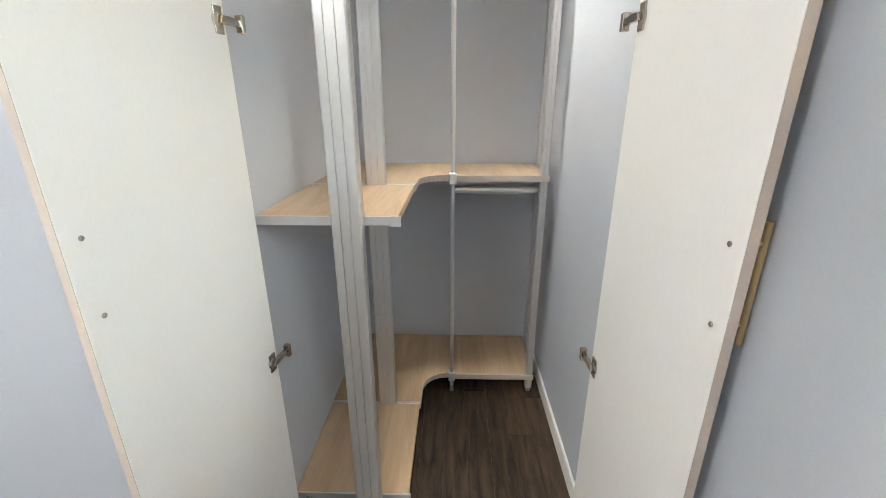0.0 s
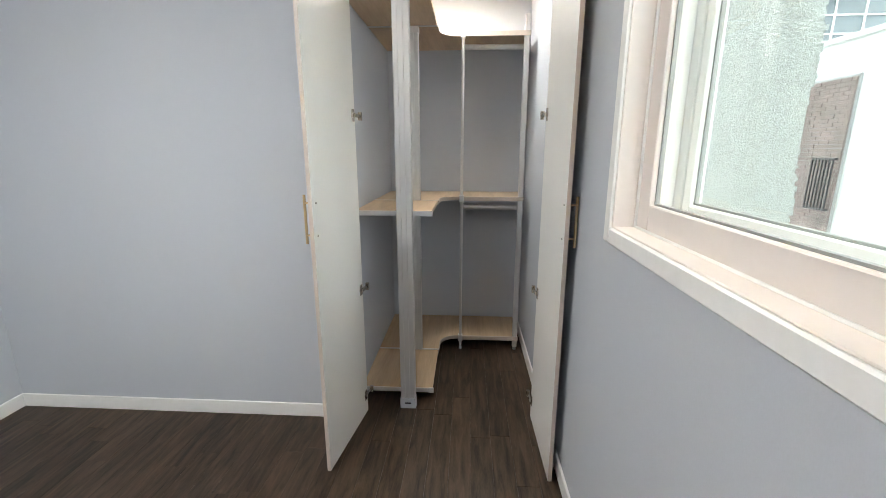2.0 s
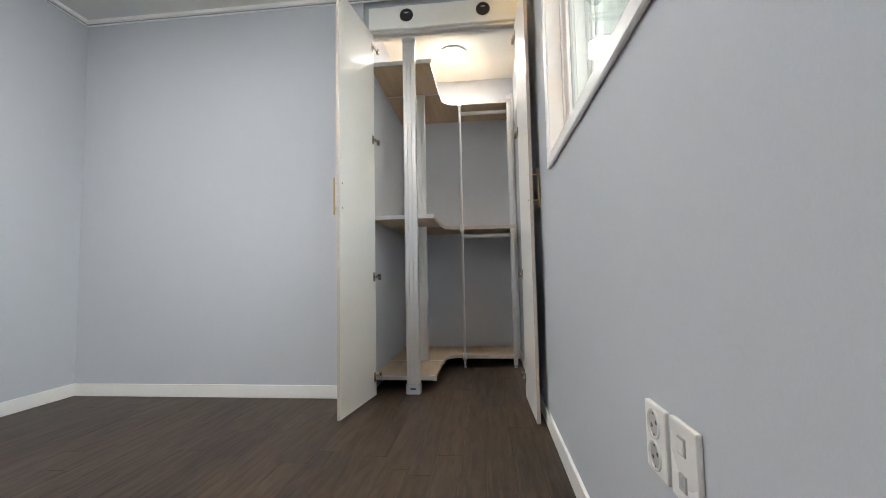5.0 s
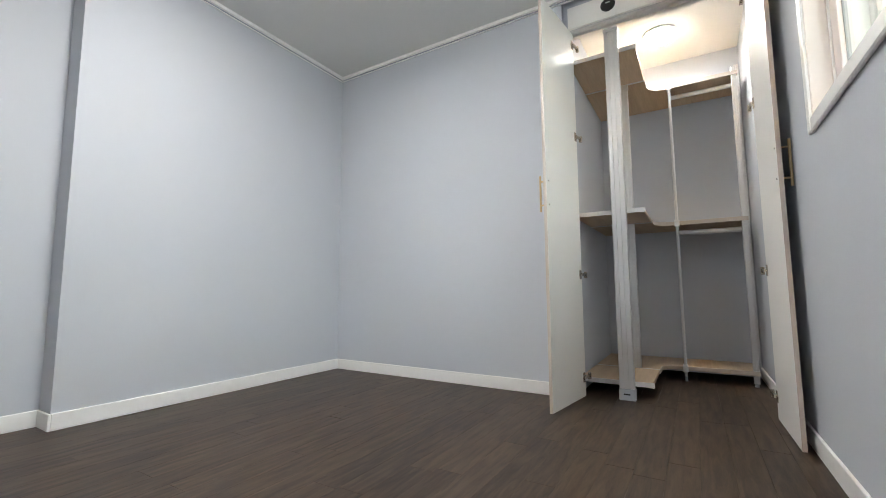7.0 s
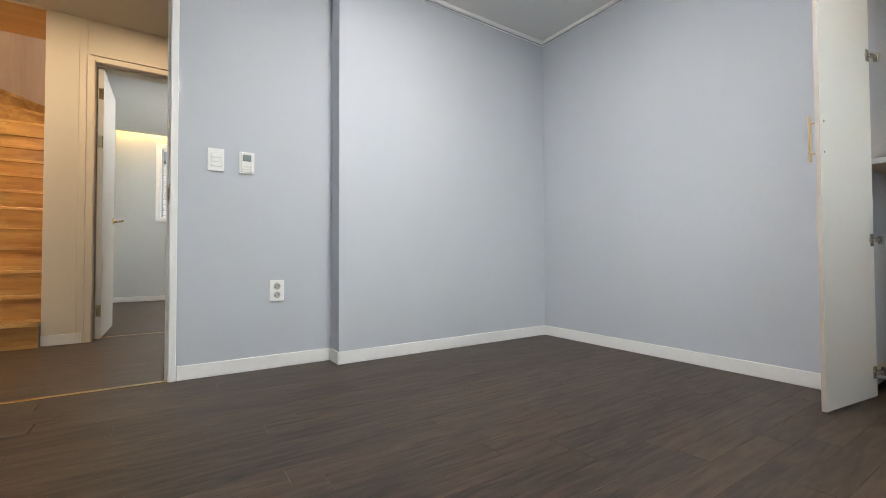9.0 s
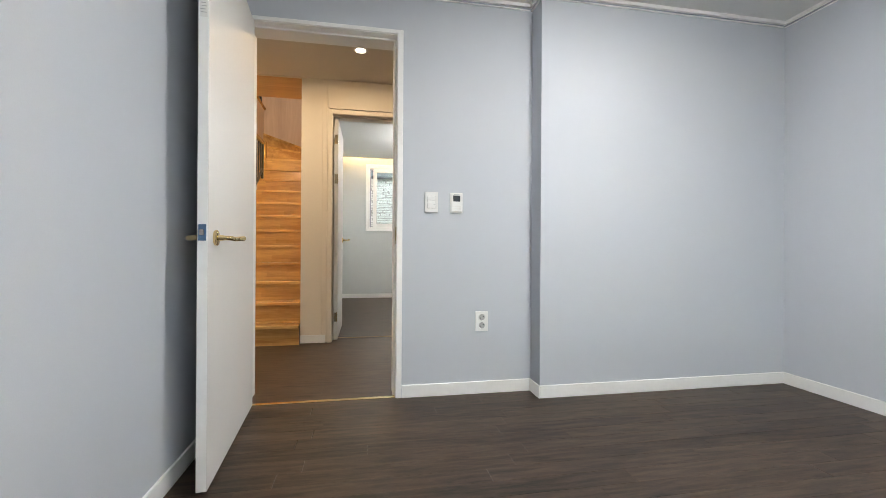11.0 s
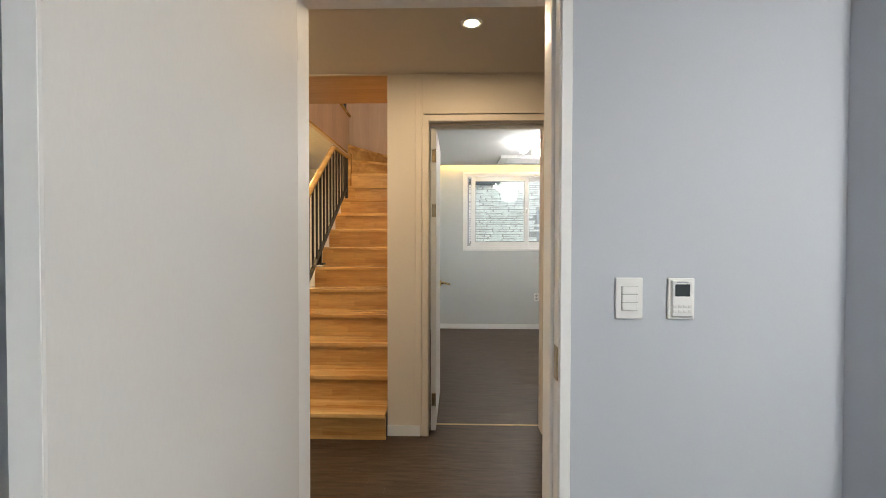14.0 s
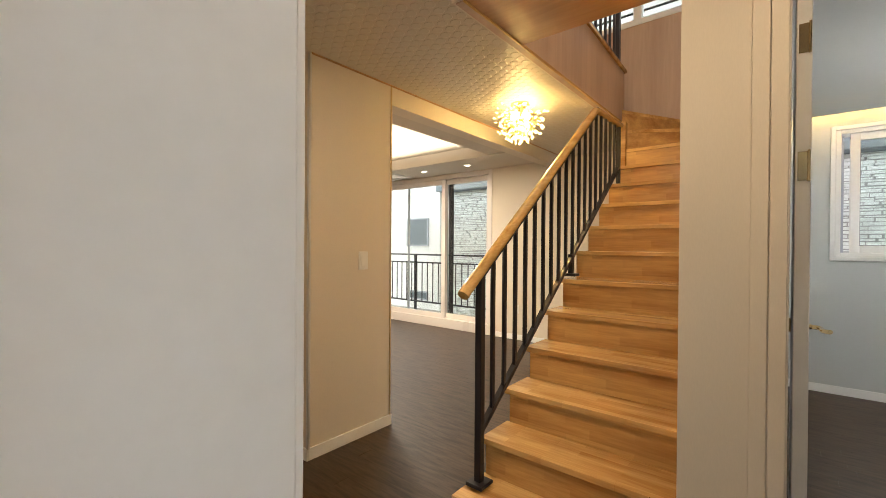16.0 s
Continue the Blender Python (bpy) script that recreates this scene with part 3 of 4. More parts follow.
def door_frame(name, x0, x1, y0, y1, top, t, label, material=M_WHITE, casing=0.033, over=0.033):
    """Lining of a doorway with stops and a slim casing on both faces."""
    fr = new(name)
    fr.matrix_basis = Matrix.Translation((x0, y0, 0))
    FRAME_OF[name] = fr.matrix_basis.inverted()
    tagged(fr, label, "door frame", kind="structure")
    part("jamb", box(x0, x1, y0 - t, y0, 0, top, 0.002), material, fr)
    part("jamb", box(x0, x1, y1, y1 + t, 0, top, 0.002), material, fr)
    part("head", box(x0, x1, y0 - t, y1 + t, top, top + t, 0.002), material, fr)
    mid = (x0 + x1) / 2
    for a, b in ((y1 - 0.012, y1),):
        part("stop", box(mid - 0.05, mid + 0.05, a, b, 0, top, 0.002), material, fr)
    part("stop", box(mid - 0.05, mid + 0.05, y0 + 0.001, y1 - 0.012, top - 0.012, top, 0.002), material, fr)
    for fx, d in ((x0, -1), (x1, 1)):
        a, b = sorted((fx - d * 0.004, fx + d * 0.01))
        part("casing", boxes((a, b, y0 - casing, y0 - 0.004, 0, top + over), (a, b, y1 + 0.004, y1 + casing, 0, top + over), (a, b, y0 - 0.004, y1 + 0.004, top + 0.004, top + over), bevel=0.002), material, fr)
    return fr


df = door_frame("door_frame_1", WX - TW, WX, -0.595, 0.210, 2.090, 0.025, "white door frame between bedroom and hall", M_WHITE, 0.036, 0.027)
part("strike_plate", boxes((WX - 0.036, WX + 0.001, 0.2075, 0.2115, 0.885, 0.985), (WX - 0.002, WX + 0.0125, 0.2045, 0.2075, 0.905, 0.965), bevel=0.001), M_HINGE, df, "metal strike plate")
door_frame("door_frame_2", HX - 0.19, HX, -0.263, 0.506, 2.085, 0.03, "cream door frame of the far room", M_CREAM, 0.045, 0.045)


def lever(side, x, z, parent, y):
    """Brass lever on a round rose. side: +1 or -1 along the leaf's own y."""
    rose = part("rose", lathe([(0.027, 0.0), (0.029, 0.003), (0.029, 0.008), (0.026, 0.011), (0.013, 0.013)], Matrix.Translation((x, y, z)) @ pose(0, 0, 0, -90 * side, 0, 0), 32), M_BRASS, parent, "round brass rose", True)
    part("neck", rod((x, y + side * 0.010, z), (x, y + side * 0.030, z), 0.012, 0.010, 20), M_BRASS, rose, soft=True)
    bend = [(0.0, 0.026), (0.0, 0.040), (0.004, 0.050), (0.013, 0.056), (0.030, 0.058), (0.050, 0.058), (0.066, 0.060), (0.080, 0.064), (0.094, 0.071), (0.106, 0.079)]
    part("lever", sweep([(x - u, y + side * v, z - 0.003 * math.sin(u * 34)) for u, v in bend], 0.0088, 14), M_BRASS, parent, "curved brass lever", True)


def door_leaf(name, hinge, yaw, length, height, label, extra=True):
    """A flush leaf hung at hinge, lying along its own +x; its own +y face is the one seen."""
    leaf = thing(name, hinge, label, "door", m=pose(*hinge, 0, 0, yaw))
    t = 0.036
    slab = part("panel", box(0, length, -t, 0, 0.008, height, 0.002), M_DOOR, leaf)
    part("edge_strip", box(length, length + 0.0015, -t + 0.002, -0.002, 0.01, height - 0.002), M_WHITE, leaf)
    grip = 0.895 if extra else 0.950
    lever(1, length - 0.082, grip, leaf, 0.0)
    lever(-1, length - 0.082, grip, leaf, -t)
    part("latch_plate", boxes((length + 0.001, length + 0.004, -0.031, -0.006, grip - 0.012, grip + 0.045), bevel=0.0008), M_BLUEFILM if extra else M_CHROME, leaf, "latch plate under blue protective film" if extra else "")
    part("latch_bolt", box(length + 0.004, length + 0.012, -0.026, -0.012, grip + 0.007, grip + 0.027, 0.002), M_CHROME, leaf)
    for z in (0.22, 1.507, 1.876):
        part("hinge", rod((-0.004, -0.005, z - 0.045), (-0.004, -0.005, z + 0.045), 0.0036, bm=box(-0.0015, 0.0, -0.030, -0.002, z - 0.042, z + 0.042)), M_HINGE, leaf, "polished gold butt hinge")
    return leaf


D1L = 0.828
leaf1 = door_leaf("bedroom_door", (-1.453, -0.558, 0), 4.0, D1L, 2.075, "white flush bedroom door standing open with brass levers")
ex = D1L + 0.0016
sticker = part("sticker", box(ex, ex + 0.0006, -0.031, -0.005, 1.80, 1.842), M_BLACK, leaf1, "small black square sticker")
part("mark", lathe([(0.006, 0), (0.006, 0.0004)], Matrix.Translation((ex + 0.0006, -0.018, 1.82)) @ pose(0, 0, 0, 0, 90, 0), 12), M_PAPER, sticker)
label1 = part("paper_label", box(ex, ex + 0.0005, -0.031, -0.006, 1.66, 1.795), M_PAPER, leaf1, "white printed paper label")
for k in range(11):
    z = 1.785 - 0.011 * k
    part("print_line", box(ex + 0.0005, ex + 0.0008, -0.029 + 0.002 * (k % 3), -0.009 - 0.003 * (k % 2), z, z + 0.0022), M_CUP, label1)
part("scuff", boxes((ex, ex + 0.0005, -0.033, -0.003, 1.995, 1.999), (ex, ex + 0.0006, -0.028, -0.008, 1.99, 1.996)), M_INK, leaf1, "dark scratch across the edge")
part("nail_mark", box(D1L - 0.215, D1L - 0.205, 0.0, 0.001, 1.97, 1.99), M_INK, leaf1)
door_leaf("second_room_door", (HX - 0.065, -0.217, 0), 180 - 0.2, 0.755, 2.07, "white flush door of the far room standing open", extra=False).scale = (1, -1, 1)

# hall's dark door, ajar beyond the corner
dd = thing("dark_door", (-2.3, 0.62, 0), "glossy dark brown door at the end of the hall", "door")
part("panel", box(-2.90, -1.76, 0.62, 0.66, 0.006, 2.385, 0.003), M_DARK, dd)
part("side_post", box(-2.98, -2.90, 0.59, 0.68, 0.0, 2.395, 0.003), M_DARK, dd)
part("pull_bar", rod((-1.98, 0.585, 0.85), (-1.98, 0.585, 1.25), 0.012, bm=boxes((-1.985, -1.975, 0.585, 0.62, 0.88, 0.89), (-1.985, -1.975, 0.585, 0.62, 1.21, 1.22))), M_GOLD, dd, "slim bronze pull bar")

# ---- closet ----


def grooved(cx, cy, w, d, z0, z1, grooves=2):
    """Aluminium post of ribbed section."""
    g, dp = w * 0.03, d * 0.2
    front = []
    xs = [cx - w / 2 + w * (i + 1) / (grooves + 1) for i in range(grooves)]
    for x in xs:
        front += [(x - g, cy - d / 2), (x - g, cy - d / 2 + dp), (x + g, cy - d / 2 + dp), (x + g, cy - d / 2)]
    pts = [(cx - w / 2, cy + d / 2), (cx - w / 2, cy - d / 2 + dp * 0.5), (cx - w / 2 + dp * 0.5, cy - d / 2)] + front + [(cx + w / 2 - dp * 0.5, cy - d / 2), (cx + w / 2, cy - d / 2 + dp * 0.5), (cx + w / 2, cy - g), (cx + w / 2 - dp * 0.6, cy - g), (cx + w / 2 - dp * 0.6, cy + g), (cx + w / 2, cy + g), (cx + w / 2, cy + d / 2)]
    return prism(pts, z0, z1)


def post(name, cx, cy, w, d, z1, label, foot=True):
    p = thing(name, (cx, cy, 0), label, "closet post", "closet posts")
    part("profile", grooved(cx, cy, w, d, 0.05 if foot else 0.0, z1, 2), M_ALU, p)
    if foot:
        base = part("foot_cap", prism([(cx - w / 2 - 0.005, cy + d / 2), (cx - w / 2 - 0.003, cy - d / 2 - 0.004), (cx + w / 2 + 0.003, cy - d / 2 - 0.004), (cx + w / 2 + 0.005, cy + d / 2)], 0.0, 0.06, bevel=0.002), M_GREYPL, p, "grey plastic foot cap")
        part("slot", box(cx - 0.016, cx + 0.016, cy - d / 2 - 0.0055, cy - d / 2 - 0.003, 0.028, 0.036), M_BLACK, base)
    part("top_bracket", box(cx - w / 2 - 0.003, cx + w / 2 + 0.003, cy - d / 2 - 0.003, cy + d / 2, z1 - 0.03, z1 - 0.001, 0.002), M_ALU, p)
    return p


post("closet_post", 0.745, 2.835, 0.076, 0.040, 2.135, "wide ribbed aluminium closet post on a grey foot")
post("closet_post", 0.733, 3.318, 0.070, 0.035, 1.985, "ribbed aluminium post at the closet corner")


def slim_post(cx, cy, r, label):
    p = thing("slim_post", (cx, cy, 0), label, "closet post", "slim closet posts")
    part("tube", rod((cx, cy, 0.03), (cx, cy, 2.015), r, n=20), M_ALU, p, soft=True)
    part("levelling_foot", rod((cx, cy, 0.0), (cx, cy, 0.032), r * 1.15, r * 0.8), M_GREYPL, p)
    for z in (0.080, 1.036, 1.998):
        part("clamp", box(cx - r - 0.006, cx + r + 0.006, cy - r - 0.004, cy + r + 0.008, z - 0.022, z + 0.024, 0.002), M_ALU, p, "square aluminium shelf clamp")


slim_post(1.008, 3.525, 0.009, "slim round aluminium closet post")
for px, py in ((1.380, 3.535), (1.426, 3.865)):
    p = thing("side_post", (px, py, 0), "slim ribbed aluminium post against the closet wall", "closet post", "closet wall posts")
    part("profile", grooved(px, py, 0.03, 0.03, 0.02, 2.04 if py < 3.8 else 2.2, 1), M_ALU, p)
    part("levelling_foot", rod((px, py, 0.0), (px, py, 0.022), 0.012, 0.009), M_GREYPL, p)


def corner_shelf(z, label):
    """L-shaped shelf: front board, curved corner board, side board, and metal edging. z: top."""
    s = thing("corner_shelf", (0.75, 3.4, z - 0.03), label, "shelf", "closet shelves")
    lo = z - 0.022
    part("board", box(0.492, 0.870, 2.863, 3.305, lo, z, 0.0012), M_SHELF, s)
    cx, cy, r = 0.985, 3.415, 0.112
    arc = [(cx - r * math.cos(a * math.pi / 16), cy + r * math.sin(a * math.pi / 16)) for a in range(9)]
    part("corner_board", prism([(0.492, 3.319), (0.873, 3.319)] + arc + [(1.000, 3.527), (1.000, BY - 0.003), (0.492, BY - 0.003)], lo, z), M_SHELF, s)
    part("side_board", box(1.002, 1.400, 3.529, BY - 0.003, lo, z, 0.0012), M_SHELF, s)
    part("front_edging", boxes((0.492, 0.874, 2.857, 2.863, lo - 0.002, z + 0.001), (0.850, 0.877, 2.856, 2.865, lo - 0.004, z + 0.002), bevel=0.001), M_ALU, s, "bright aluminium edging")
    part("joint_strip", box(0.492, 0.874, 3.305, 3.319, lo - 0.004, z + 0.002, 0.001), M_ALU, s, "bright aluminium joint strip")
    part("side_edging", box(1.012, 1.400, 3.517, 3.529, lo - 0.004, z + 0.001, 0.001), M_EDGE, s, "beige edge band")
    curve = [(0.8755, 3.319)] + [(cx - (r - 0.003) * math.cos(a * math.pi / 16), cy + (r - 0.003) * math.sin(a * math.pi / 16)) for a in range(9)] + [(1.000, 3.525)]
    outer = [(p[0] - 0.004, p[1] + 0.001) for p in reversed(curve)]
    part("curved_edging", prism(curve + outer, lo - 0.001, z + 0.0006), M_EDGE, s, "curved beige edge band")
    return s


corner_shelf(0.094, "pale maple corner shelf just above the closet floor")
corner_shelf(1.050, "pale maple corner shelf at waist height in the closet")
corner_shelf(2.012, "pale maple corner shelf near the closet ceiling")


def hanging_rail(z):
    h = thing("hanging_rail", (1.19, 3.6, z - 0.02), "grey aluminium clothes rail under the shelf", "clothes rail", "closet rails")
    own = bmesh.new()
    pts = [(0.010 * math.cos(a * math.pi / 8), 0.016 * math.sin(a * math.pi / 8)) for a in range(16)]
    prism([(3.58 + p[0], z + p[1]) for p in pts], 1.012, 1.378, axis="x", bm=own)
    part("bar", own, M_ALU, h, soft=True)
    for x in (1.010, 1.372):
        part("end_bracket", box(x - 0.003, x + 0.006, 3.562, 3.598, z - 0.022, z + 0.04, 0.002), M_GREYPL, h)


hanging_rail(0.978)
hanging_rail(1.940)

# closet frame, header and doors
cf = thing("closet_header", (0.97, 2.76, 2.12), "white closet header board with two round black vents", "closet header")
part("board", box(0.520, EX - 0.002, 2.742, 2.760, 2.152, 2.288, 0.002), M_LEAF, cf)
part("head_rail", boxes((0.510, EX - 0.002, 2.7605, 2.785, 2.136, 2.152), (0.510, EX - 0.002, 2.79, 2.82, 2.124, 2.150), bevel=0.001), M_ALU, cf, "aluminium head rail")
part("side_stile", box(0.4915, 0.510, 2.7605, 2.82, 0.0, 2.152, 0.001), M_WHITE, cf)
for vx in (0.750, 1.201):
    vent = part("vent", lathe([(0.040, 0.0), (0.040, 0.004), (0.034, 0.006), (0.034, 0.004), (0.001, 0.003)], Matrix.Translation((vx, 2.742, 2.226)) @ pose(0, 0, 0, 90, 0, 0), 32), M_BLACK, cf, "round black vent disc", True)
    part("rim", lathe([(0.043, 0.0), (0.043, 0.003), (0.0405, 0.0045), (0.0405, 0.0)], Matrix.Translation((vx, 2.742, 2.226)) @ pose(0, 0, 0, 90, 0, 0), 32), M_PLATE, vent)
    part("mark", box(vx - 0.012, vx + 0.012, 2.7365, 2.7378, 2.237, 2.244), M_GREYPL, vent)


def closet_door(hinge, yaw, side, label):
    """Narrow flush closet leaf hung at hinge, running along its own -y. side: where the inner face is, along its own x."""
    d = thing("closet_door", hinge, label, "closet door", "closet doors", m=pose(*hinge, 0, 0, yaw))
    a, b = sorted((0.0, -side * 0.016))
    L = 0.442
    part("panel", box(a, b, -L, -0.004, 0.0, 2.125, 0.0012), M_LEAF, d)
    part("edge_band", box(a + 0.0005, b - 0.0005, -L - 0.001, -L, 0.001, 2.124), M_EDGE, d, "thin beige edge band")
    part("edge_band", box(a + 0.0005, b - 0.0005, -0.004, -0.003, 0.001, 2.124), M_EDGE, d, "thin beige edge band")
    out = -side * 0.016
    hd = part("handle", rod((out - side * 0.030, -L + 0.030, 0.982), (out - side * 0.030, -L + 0.030, 1.168), 0.0052, n=14), M_GOLD, d, "slim brushed gold bar handle", True)
    for z in (1.015, 1.138):
        part("stem", rod((out, -L + 0.030, z), (out - side * 0.030, -L + 0.030, z), 0.004), M_GOLD, hd)
        part("screw", lathe([(0.0045, 0.0), (0.004, 0.0015), (0.0015, 0.002)], Matrix.Translation((0.0, -L + 0.030, z)) @ pose(0, 0, 0, 0, 90 * side, 0), 12), M_CHROME, d)
    for z in (0.105, 0.672, 1.478, 2.045):
        h = part("hinge", box(*sorted((0.0, side * 0.004)), -0.042, -0.016, z - 0.026, z + 0.026, 0.0012), M_CHROME, d, "nickel concealed cabinet hinge")
        part("cup", lathe([(0.0165, 0.0), (0.0165, 0.0025), (0.013, 0.005), (0.006, 0.006)], Matrix.Translation((0.0, -0.029, z)) @ pose(0, 0, 0, 0, 90 * side, 0), 20), M_CHROME, h, soft=True)
        part("arm", prism([(-0.036, z - 0.007), (-0.020, z - 0.008), (-0.004, z - 0.007), (0.030, z - 0.006), (0.032, z + 0.006), (-0.004, z + 0.009), (-0.030, z + 0.008)], *sorted((side * 0.004, side * 0.014)), axis="x", bevel=0.001), M_CHROME, h)
        part("plate", box(*sorted((side * 0.002, side * 0.018)), 0.026, 0.040, z - 0.018, z + 0.018, 0.0015), M_CHROME, h)
    return d


closet_door((0.540, 2.778, 0.008), -7.6, 1, "white closet door swung open with gold bar handle")
closet_door((1.381, 2.778, 0.008), 1.2, -1, "white closet door folded back against the window wall")

# closet ceiling lamp
cl = thing("closet_ceiling_lamp", (0.975, 3.42, H), "round white ceiling lamp glowing in the closet", "ceiling lamp")
part("base_ring", lathe([(0.105, 0.0), (0.108, -0.012), (0.100, -0.018)], Matrix.Translation((0.975, 3.42, H)), 40), M_PLATE, cl, soft=True)
part("diffuser", lathe([(0.100, -0.016), (0.097, -0.030), (0.082, -0.045), (0.05, -0.055), (0.001, -0.058)], Matrix.Translation((0.975, 3.42, H)), 40), M_LAMP, cl, "glowing white diffuser", True)

bl = thing("bedroom_ceiling_lamp", (-0.12, 1.15, H), "round white ceiling lamp glowing in the bedroom", "ceiling lamp")
part("base_ring", lathe([(0.235, 0.0), (0.24, -0.02), (0.225, -0.035)], Matrix.Translation((-0.12, 1.15, H)), 48), M_PLATE, bl, soft=True)
part("diffuser", lathe([(0.225, -0.03), (0.215, -0.055), (0.15, -0.075), (0.001, -0.08)], Matrix.Translation((-0.12, 1.15, H)), 48), M_LAMP, bl, "glowing white diffuser", True)

# ---- plates on the bedroom walls ----


def plate(name, m, w, h, label, category, group=""):
    """A bevelled plate; its own x lies along the wall, z up, and -y faces the room."""
    p = thing(name, (0, 0, 0), label, category, group, m=m)
    part("plate", box(-w / 2, w / 2, -0.009, 0.0, -h / 2, h / 2, 0.0035, segments=2), M_PLATE, p)
    return p


def socket(name, m, label, group="", tall=0.118):
    p = plate(name, m, 0.078, tall, label, "wall socket", group)
    for z in (-0.024, 0.024):
        cup = part("socket_cup", lathe([(0.0225, 0.0), (0.0225, 0.003), (0.0195, 0.0032), (0.0185, 0.0012), (0.0180, 0.0008)], Matrix.Translation((0, -0.009, z)) @ pose(0, 0, 0, 90, 0, 0), 24), M_PLATE, p, soft=True)
        part("well", lathe([(0.0180, 0.0), (0.0180, 0.001), (0.001, 0.0009)], Matrix.Translation((0, -0.009, z)) @ pose(0, 0, 0, 90, 0, 0), 24), M_CUP, cup, soft=True)
        for dz in (-0.0165, 0.0165):
            part("earth_clip", box(-0.002, 0.002, -0.0112, -0.0095, z + dz - 0.002, z + dz + 0.002), M_CHROME, cup)
        for dx in (-0.0085, 0.0085):
            part("pin_hole", rod((dx, -0.0092, z + dx * 0.5), (dx, -0.0104, z + dx * 0.5), 0.0034, n=10), M_SLOT, cup)
    return p


def facing(x, y, z, yaw):
    return pose(x, y, z, 0, 0, yaw)


sw = plate("light_switch", facing(WX, 0.414, 1.132, 90), 0.078, 0.120, "white three-gang light switch beside the door", "light switch")
part("rocker_recess", box(-0.0235, 0.0235, -0.0098, -0.0085, -0.0355, 0.0355), M_CUP, sw, "grey shadow gap round the rockers")
for k in range(3):
    part("rocker", box(-0.0225, 0.0225, -0.0135, -0.0092, -0.0345 + 0.0235 * k, -0.0125 + 0.0235 * k, 0.0015), M_PLATE, sw)
th = plate("thermostat", facing(WX, 0.563, 1.131, 90), 0.076, 0.120, "white wall thermostat with a dark grey display", "thermostat")
part("face", box(-0.030, 0.030, -0.0155, -0.008, -0.052, 0.054, 0.003), M_PLATE, th)
part("display", box(-0.021, 0.021, -0.0168, -0.0145, 0.008, 0.043, 0.001), M_LCD, th, "dark grey display")
for k in range(8):
    kx, kz = -0.021 + 0.014 * (k % 4), -0.020 - 0.014 * (k // 4)
    part("button", box(kx - 0.0055, kx + 0.0055, -0.0168, -0.0145, kz - 0.0045, kz + 0.0035, 0.0008), M_PAPER, th)
part("print_line", box(-0.016, 0.016, -0.0158, -0.0153, 0.0475, 0.0505), M_GREYPL, th)
socket("wall_socket", facing(WX, 0.722, 0.430, 90), "white double wall socket on the blue wall", "sockets")
socket("wall_socket", facing(EX, 1.090, 0.417, -90), "white double wall socket under the window", "sockets", 0.106)
dj = plate("data_outlet", facing(EX, 0.998, 0.419, -90), 0.079, 0.108, "white television and data outlet under the window", "wall outlet")
for z, w in ((0.024, 0.011), (-0.024, 0.010)):
    jk = part("jack_frame", box(-w, w, -0.0115, -0.008, z - w * 1.1, z + w * 1.1, 0.001), M_CUP, dj, "grey rimmed jack")
    part("jack", rod((0, -0.0118, z), (0, -0.0105, z), 0.0055, n=12) if z < 0 else box(-0.008, 0.008, -0.0122, -0.0105, z - 0.009, z + 0.009), M_GREYPL if z < 0 else M_PLATE, jk)
hs = plate("hall_switch", facing(-3.26, -2.435, 1.17, 180), 0.075, 0.12, "white light switch on the cream hall wall", "light switch")
part("rocker", box(-0.02, 0.02, -0.0125, -0.008, -0.035, 0.035, 0.002), M_PLATE, hs)

# ---- stairs ----
RISE, RUN, X0, SN, SS = 0.1775, 0.2215, -2.897, -0.540, -1.375


def nose(i):
    return X0 - RUN * (i - 1)


stairs = thing("staircase", (-3.9, -1.0, 0), "varnished honey timber staircase with open side and winders", "staircase")
for i in range(1, 12):
    z, x = RISE * i, nose(i)
    back = x - RUN - 0.03
    part("tread", box(back, x, SS - 0.02, SN, z - 0.028, z, 0.004, segments=2), M_STAIR, stairs)
    part("riser", box(x - 0.040, x - 0.022, SS, SN, z - RISE, z - 0.028), M_RISER, stairs)
side = [(nose(1) - 0.022, 0.0)]
for i in range(1, 12):
    side += [(nose(i) - 0.022, RISE * i - 0.029), (nose(i + 1) - 0.022, RISE * i - 0.029)]
side += [(nose(12) - 0.022, 0.0)]
part("side_wall", prism([(p[0] - 0.004, p[1]) for p in side], SS + 0.003, SS + 0.018, axis="y"), M_CREAM, stairs, "cream side panel under the steps")
# winders turn about the inner newel
cxw, cyw = nose(12) + 0.02, SS
for k, (a0, a1) in enumerate(((90, 122), (122, 152), (152, 180))):
    z = RISE * (12 + k)

    def reach(a):
        dx, dy = -math.sin(radians(a - 90)), math.cos(radians(a - 90))
        t = min((cxw + 6.25) / -dx if dx < -1e-6 else 99, (SN - cyw) / dy if dy > 1e-6 else 99)
        return (cxw + dx * t, cyw + dy * t)

    pts = [(cxw, cyw - 0.02), reach(a0)]
    if k == 1:
        pts += [(-6.25, SN)] if reach(a0)[1] > SN - 1e-4 and reach(a1)[1] < SN - 1e-4 else []
    if k == 0 and reach(a1)[1] < SN - 1e-4:
        pts += [(-6.25, SN)]
    pts += [reach(a1)]
    part("winder", prism(pts, z - 0.028, z), M_STAIR, stairs)
    part("winder_riser", prism(pts, z - RISE, z - 0.030), M_RISER, stairs)
part("inner_newel", box(cxw - 0.03, cxw + 0.035, SS - 0.055, SS + 0.02, 0.0, 2.37, 0.004), M_STAIR, stairs, "square timber newel at the turn")
